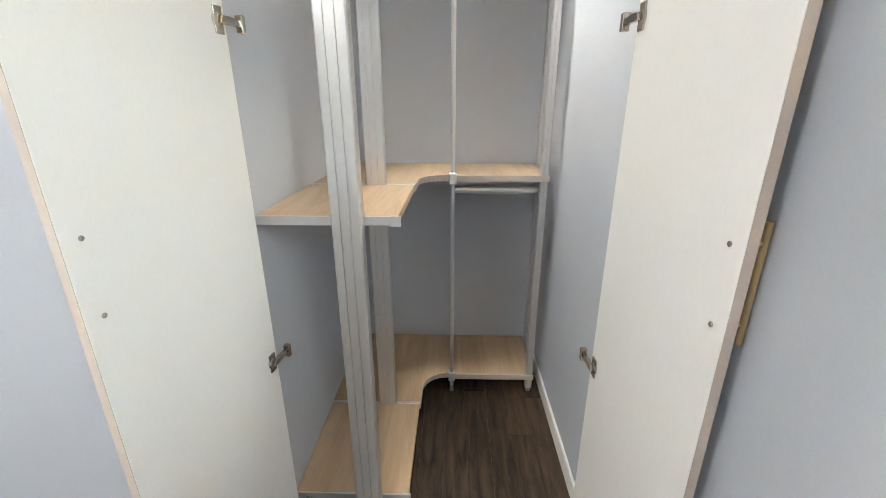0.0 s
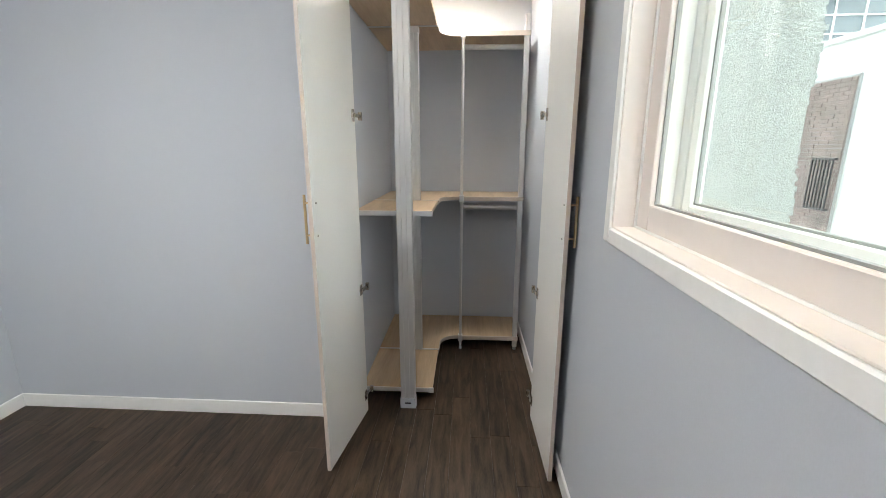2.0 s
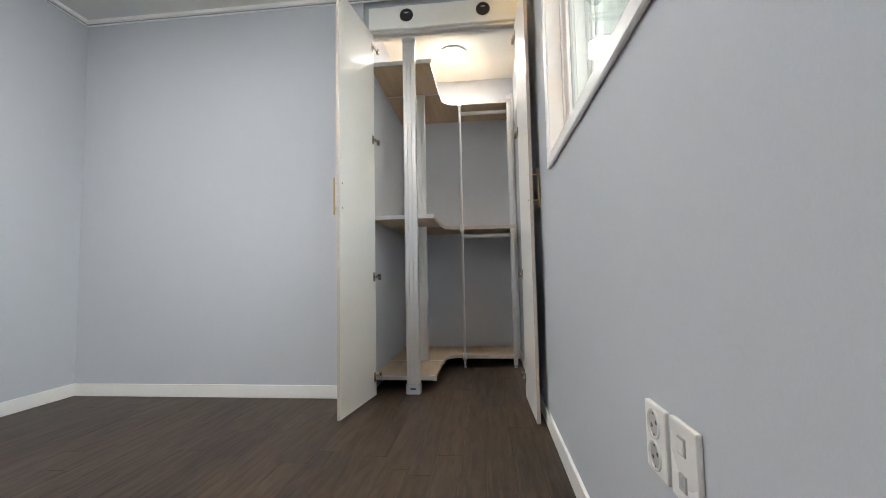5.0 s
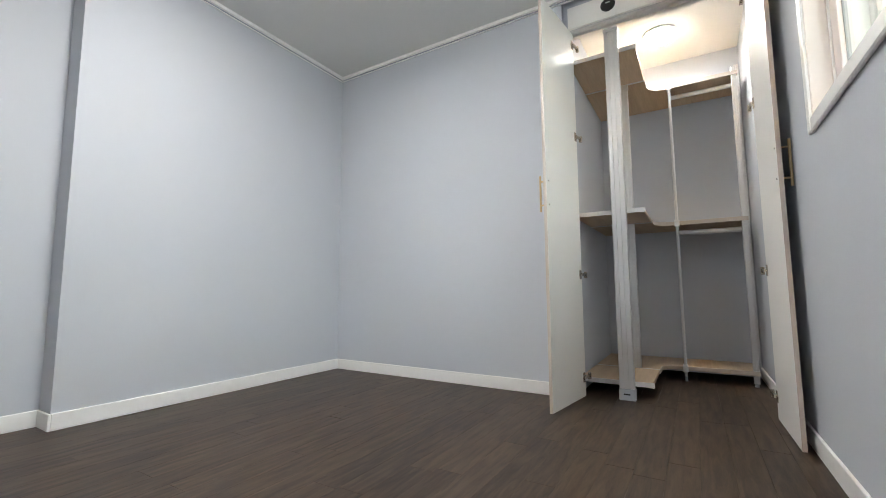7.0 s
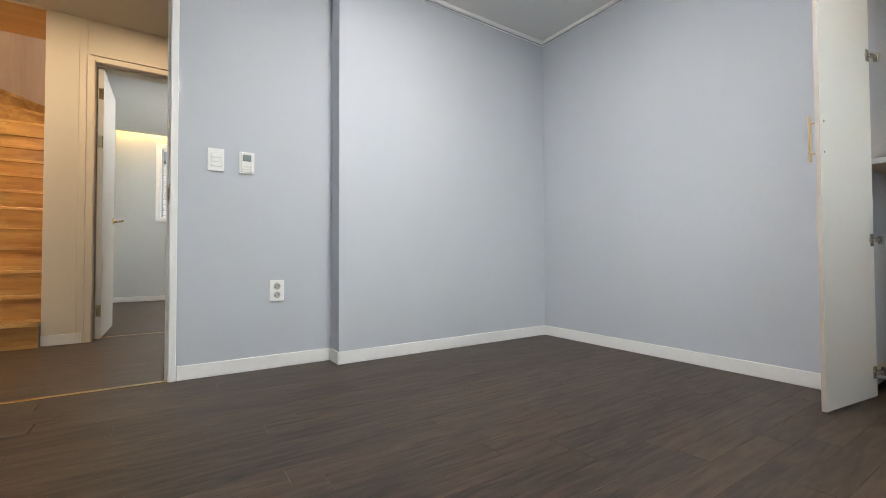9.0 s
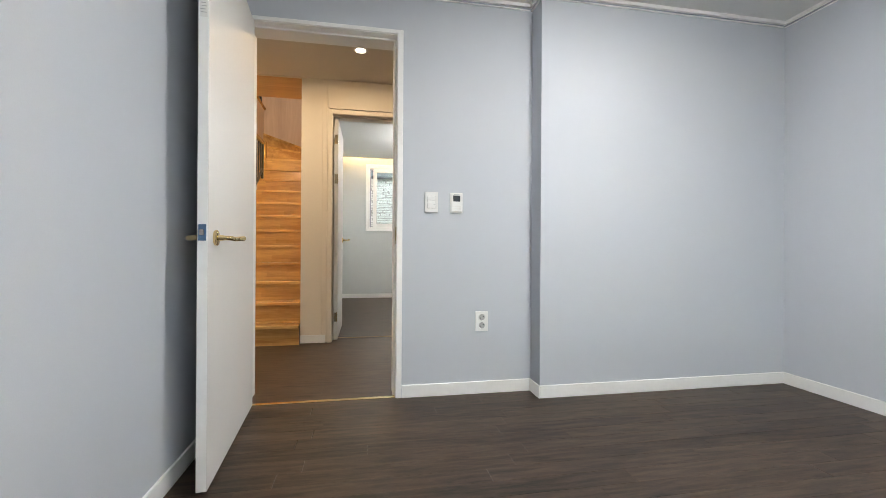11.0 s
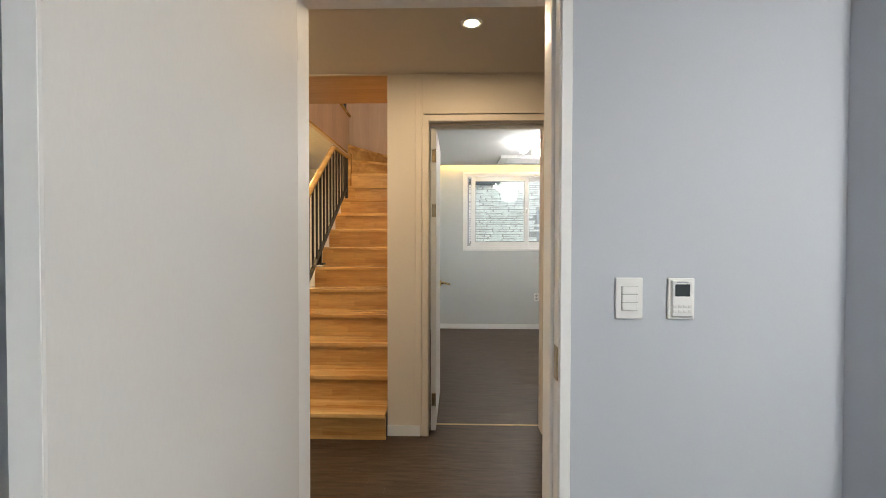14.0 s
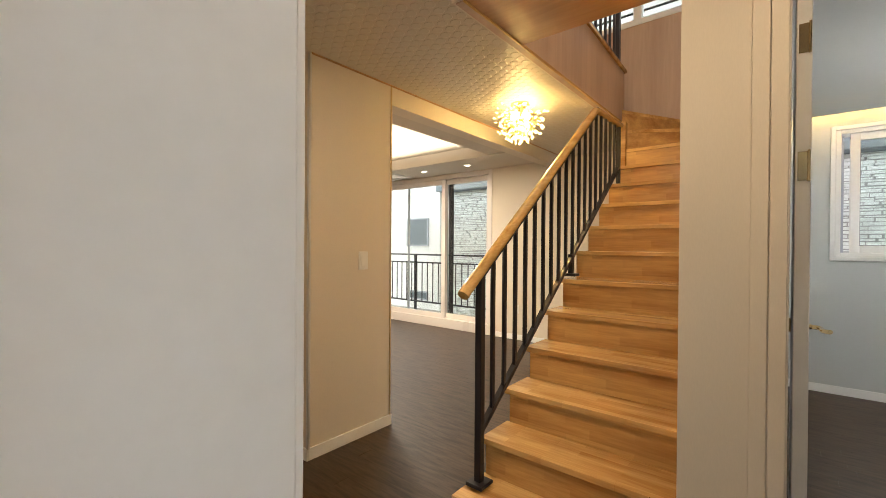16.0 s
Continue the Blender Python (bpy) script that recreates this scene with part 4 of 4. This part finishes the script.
part("skirt", prism([(-5.40, 2.16), (-6.25, 2.62), (-6.25, 2.74), (-5.40, 2.28)], SN - 0.016, SN - 0.002, axis="y"), M_STAIR, stairs, "timber skirting along the wall")
sweepline = [(-0.56 - 0.065 * k, 2.30 + 0.46 * (k / 17) ** 2.3) for k in range(18)]
part("skirt", prism([(SN - 0.02, 2.0), *sweepline, (-1.665, 2.0)], -6.248, -6.232, axis="x"), M_STAIR, stairs, "timber skirting sweeping up round the turn")
up = thing("upper_flight_panel", (-4.2, -1.44, 2.38), "pinkish wood guard panel of the upper flight", "guard panel")
part("panel", prism([(-2.99, 2.385), (-5.45, 2.385), (-5.45, 2.86), (-2.99, 3.01)], -1.459, -1.42, axis="y"), M_PANEL, up)
part("cap", prism([(-2.99, 3.01), (-5.47, 2.86), (-5.47, 2.885), (-2.99, 3.035)], -1.475, -1.40, axis="y"), M_STAIR, up, "slim timber capping")
part("edge_trim", box(-5.46, -2.99, -1.42, -1.413, 2.385, 2.402), M_RAIL, up)
ub = thing("upper_balustrade", (-4.6, -1.44, 2.9), "black steel balusters on the upper guard panel", "balustrade")
part("post", box(-5.34, -5.30, -1.46, -1.42, 2.87, 3.75), M_IRON, ub)
for k in range(12):
    bx = -5.22 + 0.115 * k
    part("baluster", box(bx - 0.009, bx + 0.009, -1.449, -1.431, 2.885 + (bx + 5.47) * 0.0605, 3.75), M_IRON, ub)
part("bottom_bar", prism([(-5.32, 2.92), (-3.8, 3.01), (-3.8, 3.035), (-5.32, 2.945)], -1.455, -1.425, axis="y"), M_IRON, ub)
part("top_bar", box(-5.34, -3.8, -1.465, -1.415, 3.75, 3.79, 0.005), M_RAIL, ub)

# balustrade of the lower flight
RY = -1.345
bal = thing("stair_balustrade", (-3.9, RY, 0.18), "black steel balustrade with a golden timber handrail", "balustrade")


def rail_z(x):
    return 1.045 - (x + 2.92) * 0.752


def low_z(x):
    return 0.60 - (x + 3.28) * 0.752


part("newel", box(-3.055, -3.021, RY - 0.017, RY + 0.017, 0.18, rail_z(-3.038), 0.002), M_IRON, bal)
part("floor_plate", box(-3.088, -2.990, RY - 0.045, RY + 0.045, 0.18, 0.198, 0.004), M_IRON, bal)
part("mid_post", box(-4.095, -4.065, RY - 0.015, RY + 0.015, 1.08, low_z(-4.08) + 0.02, 0.002), M_IRON, bal)
part("floor_plate", box(-4.125, -4.045, RY - 0.04, RY + 0.04, 1.08, 1.098, 0.004), M_IRON, bal)
part("end_post", box(-5.065, -5.035, RY - 0.015, RY + 0.015, 1.80, 2.31, 0.002), M_IRON, bal)
nb = 19
for k in range(1, nb):
    bx = -3.038 - (5.05 - 3.038) * k / nb
    part("baluster", box(bx - 0.011, bx + 0.011, RY - 0.008, RY + 0.008, low_z(bx), min(rail_z(bx) - 0.005, 2.28), 0.001), M_IRON, bal)
part("bottom_bar", prism([(-3.038, low_z(-3.038) - 0.014), (-5.05, low_z(-5.05) - 0.014), (-5.05, low_z(-5.05) + 0.014), (-3.038, low_z(-3.038) + 0.014)], RY - 0.014, RY + 0.014, axis="y"), M_IRON, bal)
part("top_bar", prism([(-3.02, rail_z(-3.02) - 0.012), (-4.50, rail_z(-4.50) - 0.012), (-4.50, rail_z(-4.50)), (-3.02, rail_z(-3.02))], RY - 0.016, RY + 0.016, axis="y"), M_IRON, bal)
part("handrail", sweep([(-2.905, RY, rail_z(-2.905) + 0.022), (-2.93, RY, rail_z(-2.93) + 0.024), (-4.50, RY, rail_z(-4.50) + 0.024)], 0.027, 14, flat=0.95), M_RAIL, bal, "golden varnished timber handrail", True)
part("handrail_return", sweep([(-4.49, RY, rail_z(-4.49) + 0.02), (-4.54, RY, rail_z(-4.49) + 0.045), (-5.10, RY, rail_z(-4.49) + 0.06)], 0.026, 12, flat=0.95), M_RAIL, bal, "level end of the handrail", True)

# stair window high on the end wall
sw3 = new("window_3")
sw3.matrix_basis = Matrix.Translation((-6.3, -1.6, 3.66))
FRAME_OF["window_3"] = sw3.matrix_basis.inverted()
tagged(sw3, "white window high above the stairs", "window", kind="structure")
part("window_frame", boxes((-6.36, -6.24, -2.5, -2.44, 3.66, 4.3), (-6.36, -6.24, -0.81, -0.75, 3.66, 4.3), (-6.36, -6.24, -2.44, -0.81, 3.66, 3.72), (-6.36, -6.24, -2.44, -0.81, 4.24, 4.3), (-6.35, -6.25, -1.56, -1.48, 3.72, 4.24), bevel=0.003), M_WHITE, sw3)
for a, b in ((-2.44, -1.56), (-1.48, -0.81)):
    pn = part("pane", box(-6.305, -6.30, a, b, 3.72, 4.24), M_GLASS, sw3)
    pn.visible_shadow = False
part("rail_bar", boxes((-6.40, -6.385, -2.5, -0.75, 3.86, 3.88), (-6.40, -6.385, -2.5, -0.75, 4.02, 4.04)), M_IRON, sw3)

# ---- hall and living room lamps ----
dl = thing("hall_downlight_fitting", (-2.354, -0.009, HH), "small round recessed downlight glowing in the hall ceiling", "downlight", "downlights")
part("ring", lathe([(0.055, 0.0), (0.055, -0.004), (0.044, -0.006), (0.036, -0.001)], Matrix.Translation((-2.354, -0.009, HH)), 28), M_PLATE, dl, soft=True)
part("lens", lathe([(0.036, -0.002), (0.027, -0.004), (0.001, -0.005)], Matrix.Translation((-2.354, -0.009, HH)), 28), M_LED, dl)
for x, y in ((-6.1, -4.45), (-6.1, -3.65)):
    tagged(copy_thing(dl, Matrix.Translation((x, y, 2.38))), "small round recessed downlight glowing in the living room soffit")
# unseen extra fitting for the added hall lamp; it takes the first one's label
copy_thing(dl, Matrix.Translation((-2.354, -1.25, HH)))

ch = thing("chandelier", (-4.40, -1.90, HH), "golden crystal burst chandelier lit on the ceiling", "chandelier")
part("canopy", lathe([(0.075, 0.0), (0.075, -0.015), (0.02, -0.03), (0.015, -0.06)], Matrix.Translation((-4.40, -1.90, HH)), 28), M_BRASS, ch, soft=True)
part("core", lathe([(0.01, -0.05), (0.035, -0.08), (0.035, -0.13), (0.01, -0.16)], Matrix.Translation((-4.40, -1.90, HH)), 20), M_BRASS, ch, soft=True)
hub = Vector((-4.40, -1.90, HH - 0.10))
for k in range(5):
    a = k * 2 * math.pi / 5
    own = bmesh.new()
    bmesh.ops.create_icosphere(own, subdivisions=2, radius=0.022)
    own.transform(Matrix.Translation(hub + Vector((0.06 * math.cos(a), 0.06 * math.sin(a), 0.0))))
    part("bulb", own, M_BULB, ch, "glowing warm bulb", True)
for k in range(210):
    a, e = k * 2.39996, -1.45 + 1.75 * ((k * 0.7548776) % 1)
    d = Vector((math.cos(a) * math.cos(e), math.sin(a) * math.cos(e), math.sin(e)))
    tip = hub + d * (0.165 + 0.055 * ((k * 7) % 5) / 5 if k < 140 else 0.09 + 0.06 * ((k * 7) % 5) / 5)
    tip.z = min(tip.z, HH - 0.02)
    part("stem", rod(hub + d * 0.03, tip, 0.0018, n=5), M_BRASS, ch)
    own = bmesh.new()
    bmesh.ops.create_icosphere(own, subdivisions=1, radius=0.0046)
    own.transform(Matrix.Translation(tip) @ d.to_track_quat("Z", "Y").to_matrix().to_4x4() @ Matrix.Diagonal((1.0, 1.0, 2.2, 1)))
    part("crystal", own, M_CRYSTAL, ch)

ca = thing("curtain_box_strip", (1.38, 1.3, 2.335), "warm light strip hidden in the curtain recess", "light strip")
part("strip", box(1.326, 1.352, -0.3, 2.62, 2.4045, 2.410), M_COVE, ca)
part("channel", box(1.3005, 1.356, -0.32, 2.64, 2.394, 2.404), M_ALU, ca)

# ---- second room ----
win2 = new("window_2")
win2.matrix_basis = Matrix.Translation((R2X, 0.97, 1.2))
FRAME_OF["window_2"] = win2.matrix_basis.inverted()
tagged(win2, "white sliding window of the far room", "window", kind="structure")
part("casing", boxes((R2X, R2X + 0.015, 0.033, 0.068, 1.165, 2.335), (R2X, R2X + 0.015, 1.88, 1.915, 1.165, 2.335), (R2X, R2X + 0.015, 0.068, 1.88, 1.165, 1.20), (R2X, R2X + 0.015, 0.068, 1.88, 2.30, 2.335), bevel=0.003), M_WHITE, win2)
part("window_frame", boxes((R2X - 0.18, R2X - 0.001, 0.068, 0.103, 1.20, 2.30), (R2X - 0.18, R2X - 0.001, 1.845, 1.88, 1.20, 2.30), (R2X - 0.18, R2X - 0.001, 0.103, 1.845, 1.20, 1.235), (R2X - 0.18, R2X - 0.001, 0.103, 1.845, 2.265, 2.30), bevel=0.003), M_WHITE, win2)
sa = sash("sash", win2, R2X - 0.06, R2X - 0.025, 0.160, 1.015, 1.235, 2.265, 0.062, M_GLASS, M_WHITE)
sash("sash", win2, R2X - 0.105, R2X - 0.07, 0.945, 1.845, 1.235, 2.265, 0.065, M_GREEN, M_WHITE)
part("screen_stile", box(R2X - 0.118, R2X - 0.108, 0.104, 0.128, 1.236, 2.264), M_GREYPL, win2, "dark insect screen edge")
part("latch", boxes((R2X - 0.025, R2X - 0.012, 0.970, 0.990, 1.73, 1.80), bevel=0.002), M_CHROME, sa)
socket("wall_socket", facing(R2X, 1.13, 0.475, 90), "white double wall socket in the far room", "sockets")
socket("wall_socket", facing(R2X, 1.23, 0.475, 90), "white double wall socket in the far room", "sockets")
ac = thing("ceiling_air_conditioner", (-5.85, 1.1, 2.40), "white ceiling cassette air conditioner with a long outlet", "air conditioner")
part("panel", prism([(-6.12, 2.40), (-6.08, 2.372), (-5.62, 2.372), (-5.58, 2.40)], 0.50, 1.75, axis="y", bevel=0.002), M_PLATE, ac)
part("vane", box(-6.06, -5.98, 0.58, 1.67, 2.362, 2.371, 0.002), M_PLATE, ac)
part("outlet_slot", box(-5.97, -5.955, 0.58, 1.67, 2.368, 2.3725), M_GREYPL, ac)
part("grille", boxes(*[(-5.93 + 0.035 * k, -5.915 + 0.035 * k, 0.60, 1.65, 2.366, 2.3722) for k in range(8)]), M_PLATE, ac)
rl = thing("branch_ceiling_lamp", (-4.85, 0.95, 2.40), "white ceiling lamp with glowing globes on thin arms", "ceiling lamp")
part("canopy", lathe([(0.07, 0.0), (0.07, -0.02), (0.02, -0.03)], Matrix.Translation((-4.85, 0.95, 2.40)), 24), M_PLATE, rl, soft=True)
for k in range(6):
    a = k * math.pi / 3 + 0.3
    e = (-4.85 + 0.28 * math.cos(a), 0.95 + 0.28 * math.sin(a), 2.335)
    part("arm", sweep([(-4.85, 0.95, 2.375), (-4.85 + 0.15 * math.cos(a), 0.95 + 0.15 * math.sin(a), 2.36), e], 0.005, 8), M_CHROME, rl)
    own = bmesh.new()
    bmesh.ops.create_icosphere(own, subdivisions=3, radius=0.055)
    own.transform(Matrix.Translation(e))
    part("globe", own, M_LAMP, rl, "glowing white globe", True)
c2 = thing("cove_strip", (R2X + 0.23, 0.8, 2.44), "warm light strip above the far room window", "light strip")
part("strip", box(R2X + 0.166, R2X + 0.1995, -0.3, 2.7, 2.430, 2.444), M_COVE, c2)

# ---- living room glass doors and balcony ----
gd = new("window_4")
gd.matrix_basis = Matrix.Translation((LX, -5.0, 0))
FRAME_OF["window_4"] = gd.matrix_basis.inverted()
tagged(gd, "tall cream framed sliding glass doors to the balcony", "glass doors", kind="structure")
part("window_frame", boxes((LX - 0.12, LX + 0.012, -6.3, -6.24, 0.0, 2.37), (LX - 0.12, LX + 0.012, -3.56, -3.50, 0.0, 2.37), (LX - 0.12, LX + 0.012, -6.24, -3.56, 2.31, 2.37), (LX - 0.12, LX + 0.012, -6.24, -3.56, 0.0, 0.14), bevel=0.003), M_UPVC, gd)
sash("sash", gd, LX - 0.05, LX - 0.01, -6.24, -4.37, 0.14, 2.31, 0.075, M_GLASS)
sash("sash", gd, LX - 0.10, LX - 0.06, -4.45, -3.56, 0.14, 2.31, 0.075, M_GLASS)
part("screen_stile", box(LX - 0.115, LX - 0.105, -4.37, -4.28, 0.16, 2.28), M_IRON, gd, "dark insect screen stile")
structure("balcony_slab", box(LX - 1.5, LX - 0.15, -8.2, -2.5, -0.2, -0.05), M_GROUND, "concrete balcony slab outside the glass doors")
br = thing("balcony_railing", (LX - 1.3, -5.0, -0.05), "black steel balcony railing with upright bars", "railing")
for z in (0.12, 0.92, 1.08):
    part("rail", box(LX - 1.32, LX - 1.28, -8.0, -2.7, z, z + 0.03, 0.002), M_IRON, br)
for k in range(36):
    y = -7.9 + 0.145 * k
    part("bar", box(LX - 1.308, LX - 1.292, y - 0.007, y + 0.007, 0.12, 0.93), M_IRON, br)
for k in range(4):
    y = -7.9 + 1.7 * k
    part("post", box(LX - 1.325, LX - 1.275, y - 0.02, y + 0.02, -0.05, 1.08), M_IRON, br)
ha = plate("wall_outlet", facing(LX, -3.1, 0.42, 90), 0.078, 0.12, "white outlet plate on the living room wall", "wall outlet")
part("socket_cup", lathe([(0.022, 0), (0.022, 0.003), (0.018, 0.001)], Matrix.Translation((0, -0.009, 0)) @ pose(0, 0, 0, 90, 0, 0), 20), M_PLATE, ha)
la = thing("living_air_conditioner", (-6.1, -5.3, 2.38), "white ceiling air conditioner panel in the soffit", "air conditioner")
part("panel", prism([(-6.32, 2.38), (-6.28, 2.355), (-5.92, 2.355), (-5.88, 2.38)], -6.0, -4.9, axis="y"), M_PLATE, la)
part("vane", box(-6.27, -6.2, -5.9, -5.0, 2.347, 2.354), M_PLATE, la)

# ---- outside ----
nb2 = thing("stone_clad_building", (-8.6, -2.5, -3.2), "neighbouring building clad in pale stacked stone", "building")
part("wall", box(-8.9, -8.62, -9.5, 4.0, -3.2, 5.5), M_MORTAR, nb2)
stones = []
rs = random.Random(4)
row = 0
z = -0.6
while z < 4.4:
    h = rs.uniform(0.026, 0.052)
    y = -6.15 - rs.random() * 0.02
    while y < 3.9:
        ln = rs.uniform(0.10, 0.36)
        if not (1.55 < y + ln / 2 < 2.5 and 0.95 < z < 1.95):
            stones.append((-8.63, -8.62 + rs.uniform(0.008, 0.06), y, y + ln - rs.uniform(0.004, 0.03), z + rs.uniform(0, 0.006), z + h - rs.uniform(0.003, 0.014)))
        y += ln
    z += h
many_boxes("stones", stones, M_STONE, nb2)
bw = part("window", boxes((-8.64, -8.58, 1.55, 1.60, 0.98, 1.94), (-8.64, -8.58, 2.45, 2.50, 0.98, 1.94), (-8.64, -8.58, 1.60, 2.45, 0.98, 1.03), (-8.64, -8.58, 1.60, 2.45, 1.89, 1.94)), M_GREYPL, nb2)
part("pane", box(-8.625, -8.615, 1.60, 2.45, 1.03, 1.89), M_SLATE, bw)
# slate grey band along the top of the stone, ending at y 0.8
part("eave", box(-8.62, -8.30, -6.1, 0.8, 2.44, 2.62, 0.01), M_SLATE, nb2, "slate grey band above the stone")
part("rendered_bay", box(-8.70, -8.55, -9.5, -6.17, -3.2, 5.5), M_STUCCO, nb2, "white rendered bay beside the stone")
for a, b, c, d in ((-7.18, -6.50, 1.27, 1.91), (-7.14, -6.50, 0.04, 0.24)):
    bw2 = part("window", boxes((-8.56, -8.53, a, a + 0.04, c, d), (-8.56, -8.53, b - 0.04, b, c, d), (-8.56, -8.53, a + 0.04, b - 0.04, c, c + 0.03), (-8.56, -8.53, a + 0.04, b - 0.04, d - 0.03, d)), M_GREYPL, nb2)
    part("pane", box(-8.555, -8.545, a + 0.04, b - 0.04, c + 0.03, d - 0.03), M_SLATE, bw2)
part("screen_stile", box(LX - 0.115, LX - 0.105, -5.27, -5.22, 0.16, 2.28), M_GREYPL, gd, "grey insect screen stile")

outer = structure("wall_outer_reveal", boxes((1.648, 1.93, 2.062, 4.2, -3.2, 5.5)), M_PEBBLE, "rough-cast outer wall beside the window")
lumps = []
z = 0.6
while z < 2.7:
    h = rs.uniform(0.006, 0.02)
    lumps.append((1.926, 1.932 + rs.random() * 0.012 + 0.008 * math.sin(z * 17), 2.066 + rs.random() * 0.004, 2.15, z, z + h))
    z += h
many_boxes("rough_corner", lumps, M_PEBBLE, outer)
wb = thing("white_house", (5.2, 6, -3.2), "white rendered neighbouring house with a brick base", "house")
part("wall", box(5.0, 5.4, -6.0, 14.0, -3.2, 2.45), M_STUCCO, wb)
part("coping", box(4.93, 5.45, -6.0, 14.0, 2.45, 2.50, 0.004), M_STUCCO, wb)
base = part("brick_base", box(4.97, 5.0, 5.57, 9.9, -3.2, 2.1), M_MORTAR, wb, "weathered brick base wall")
bricks = []
for r in range(116):
    for k in range(34):
        y = 5.58 + 0.126 * k - (0.063 if r % 2 else 0)
        bricks.append((4.956 - 0.008 * rs.random(), 4.975, max(y, 5.58), y + 0.121, -3.1 + 0.0446 * r, -3.1 + 0.0446 * r + 0.040))
many_boxes("bricks", bricks, M_BRICK, wb)
part("window_grille", boxes(*[(4.90, 4.915, 5.60 + 0.045 * k, 5.609 + 0.045 * k, 0.70, 1.26) for k in range(7)], (4.90, 4.94, 5.585, 5.885, 0.70, 0.72), (4.90, 4.94, 5.585, 5.885, 1.24, 1.26)), M_IRON, wb)
gh = thing("glazed_house", (13, 16, -3.2), "distant house with a blue grey glazed gable and brick parapet", "house")
part("parapet", box(6.6, 19.0, 12.9, 13.2, -3.2, 3.96), M_PALE, gh, "brick parapet coloured pale as if sunlit")
part("coping", box(6.55, 19.05, 12.82, 13.25, 3.96, 4.03), M_STUCCO, gh)
part("glazing", prism([(7.6, 4.03), (18.4, 4.03), (18.4, 4.20), (13.0, 6.15), (7.6, 4.15)], 13.3, 19.0, axis="y"), M_SLATE, gh, "blue grey glazed gable")
part("roof", prism([(7.3, 4.10), (13.0, 6.20), (18.7, 4.10), (18.7, 4.22), (13.0, 6.34), (7.3, 4.22)], 13.05, 19.1, axis="y"), M_SLATE, gh)
for k in range(14):
    x = 8.2 + 0.75 * k
    part("mullion", box(x - 0.02, x + 0.02, 13.27, 13.3, 4.03, 4.10 + (5.4 - abs(x - 13.0)) * 0.36), M_PLATE, gh)
for k in range(4):
    half = 5.2 - 1.35 * k
    part("transom", box(13.0 - half, 13.0 + half, 13.265, 13.298, 4.28 + 0.45 * k, 4.315 + 0.45 * k), M_PLATE, gh)
part("guard_rail", boxes((7.9, 9.3, 12.95, 12.98, 4.74, 4.77), (7.95, 7.98, 12.95, 12.98, 4.03, 4.74), (9.2, 9.23, 12.95, 12.98, 4.03, 4.74)), M_GREYPL, gh)

# ---- floor planks ----
PW, PL, GAP = 0.0945, 0.92, 0.0007
PLANKS = {}


def plank_mesh(length, width):
    key = (round(length, 2), round(width, 3))
    if key not in PLANKS:
        PLANKS[key] = mesh_of("plank", box(-width / 2, width / 2, -length / 2, length / 2, -0.008, 0.0, 0.0005), M_FLOOR)
    return PLANKS[key]


rp = random.Random(11)
far_v = []


def lay(x0, x1, y0, y1, single_pieces):
    n = math.ceil((x1 - x0) / PW - 1e-6)
    for i in range(n):
        a, b = x0 + i * PW, min(x0 + (i + 1) * PW, x1)
        if b - a < 0.01:
            continue
        y = y0 - 0.08 - rp.random() * (PL - 0.16)
        while y < y1:
            c, d = max(y, y0), min(y + PL, y1)
            y += PL
            if y1 - d < 0.08:
                d, y = y1, y1
            d = c + round(d - c, 2) if d < y1 else d
            if single_pieces:
                ob = new("plank", plank_mesh(d - c - GAP, b - a - GAP))
                ob.location = ((a + b) / 2, (c + d) / 2, 0)
                ob.parent = floor
                ob.matrix_parent_inverse = FRAME_OF[floor.name]
            else:
                far_v.append((a + GAP / 2, b - GAP / 2, c + GAP / 2, d - GAP / 2, -0.008, 0.0))


lay(WX - 0.017, WX - 0.017 + 20 * PW, SY, NY, True)
lay(WX - 0.017 + 20 * PW, EX, SY, BY, True)
lay(HX - 0.19, WX - 0.017, -2.6, 1.1, False)
lay(-6.5, HX - 0.19, -8.1, 2.9, False)
lay(HX - 0.19, -2.76, -8.1, -2.6, False)
many_boxes("planks", far_v, M_FLOOR, floor)
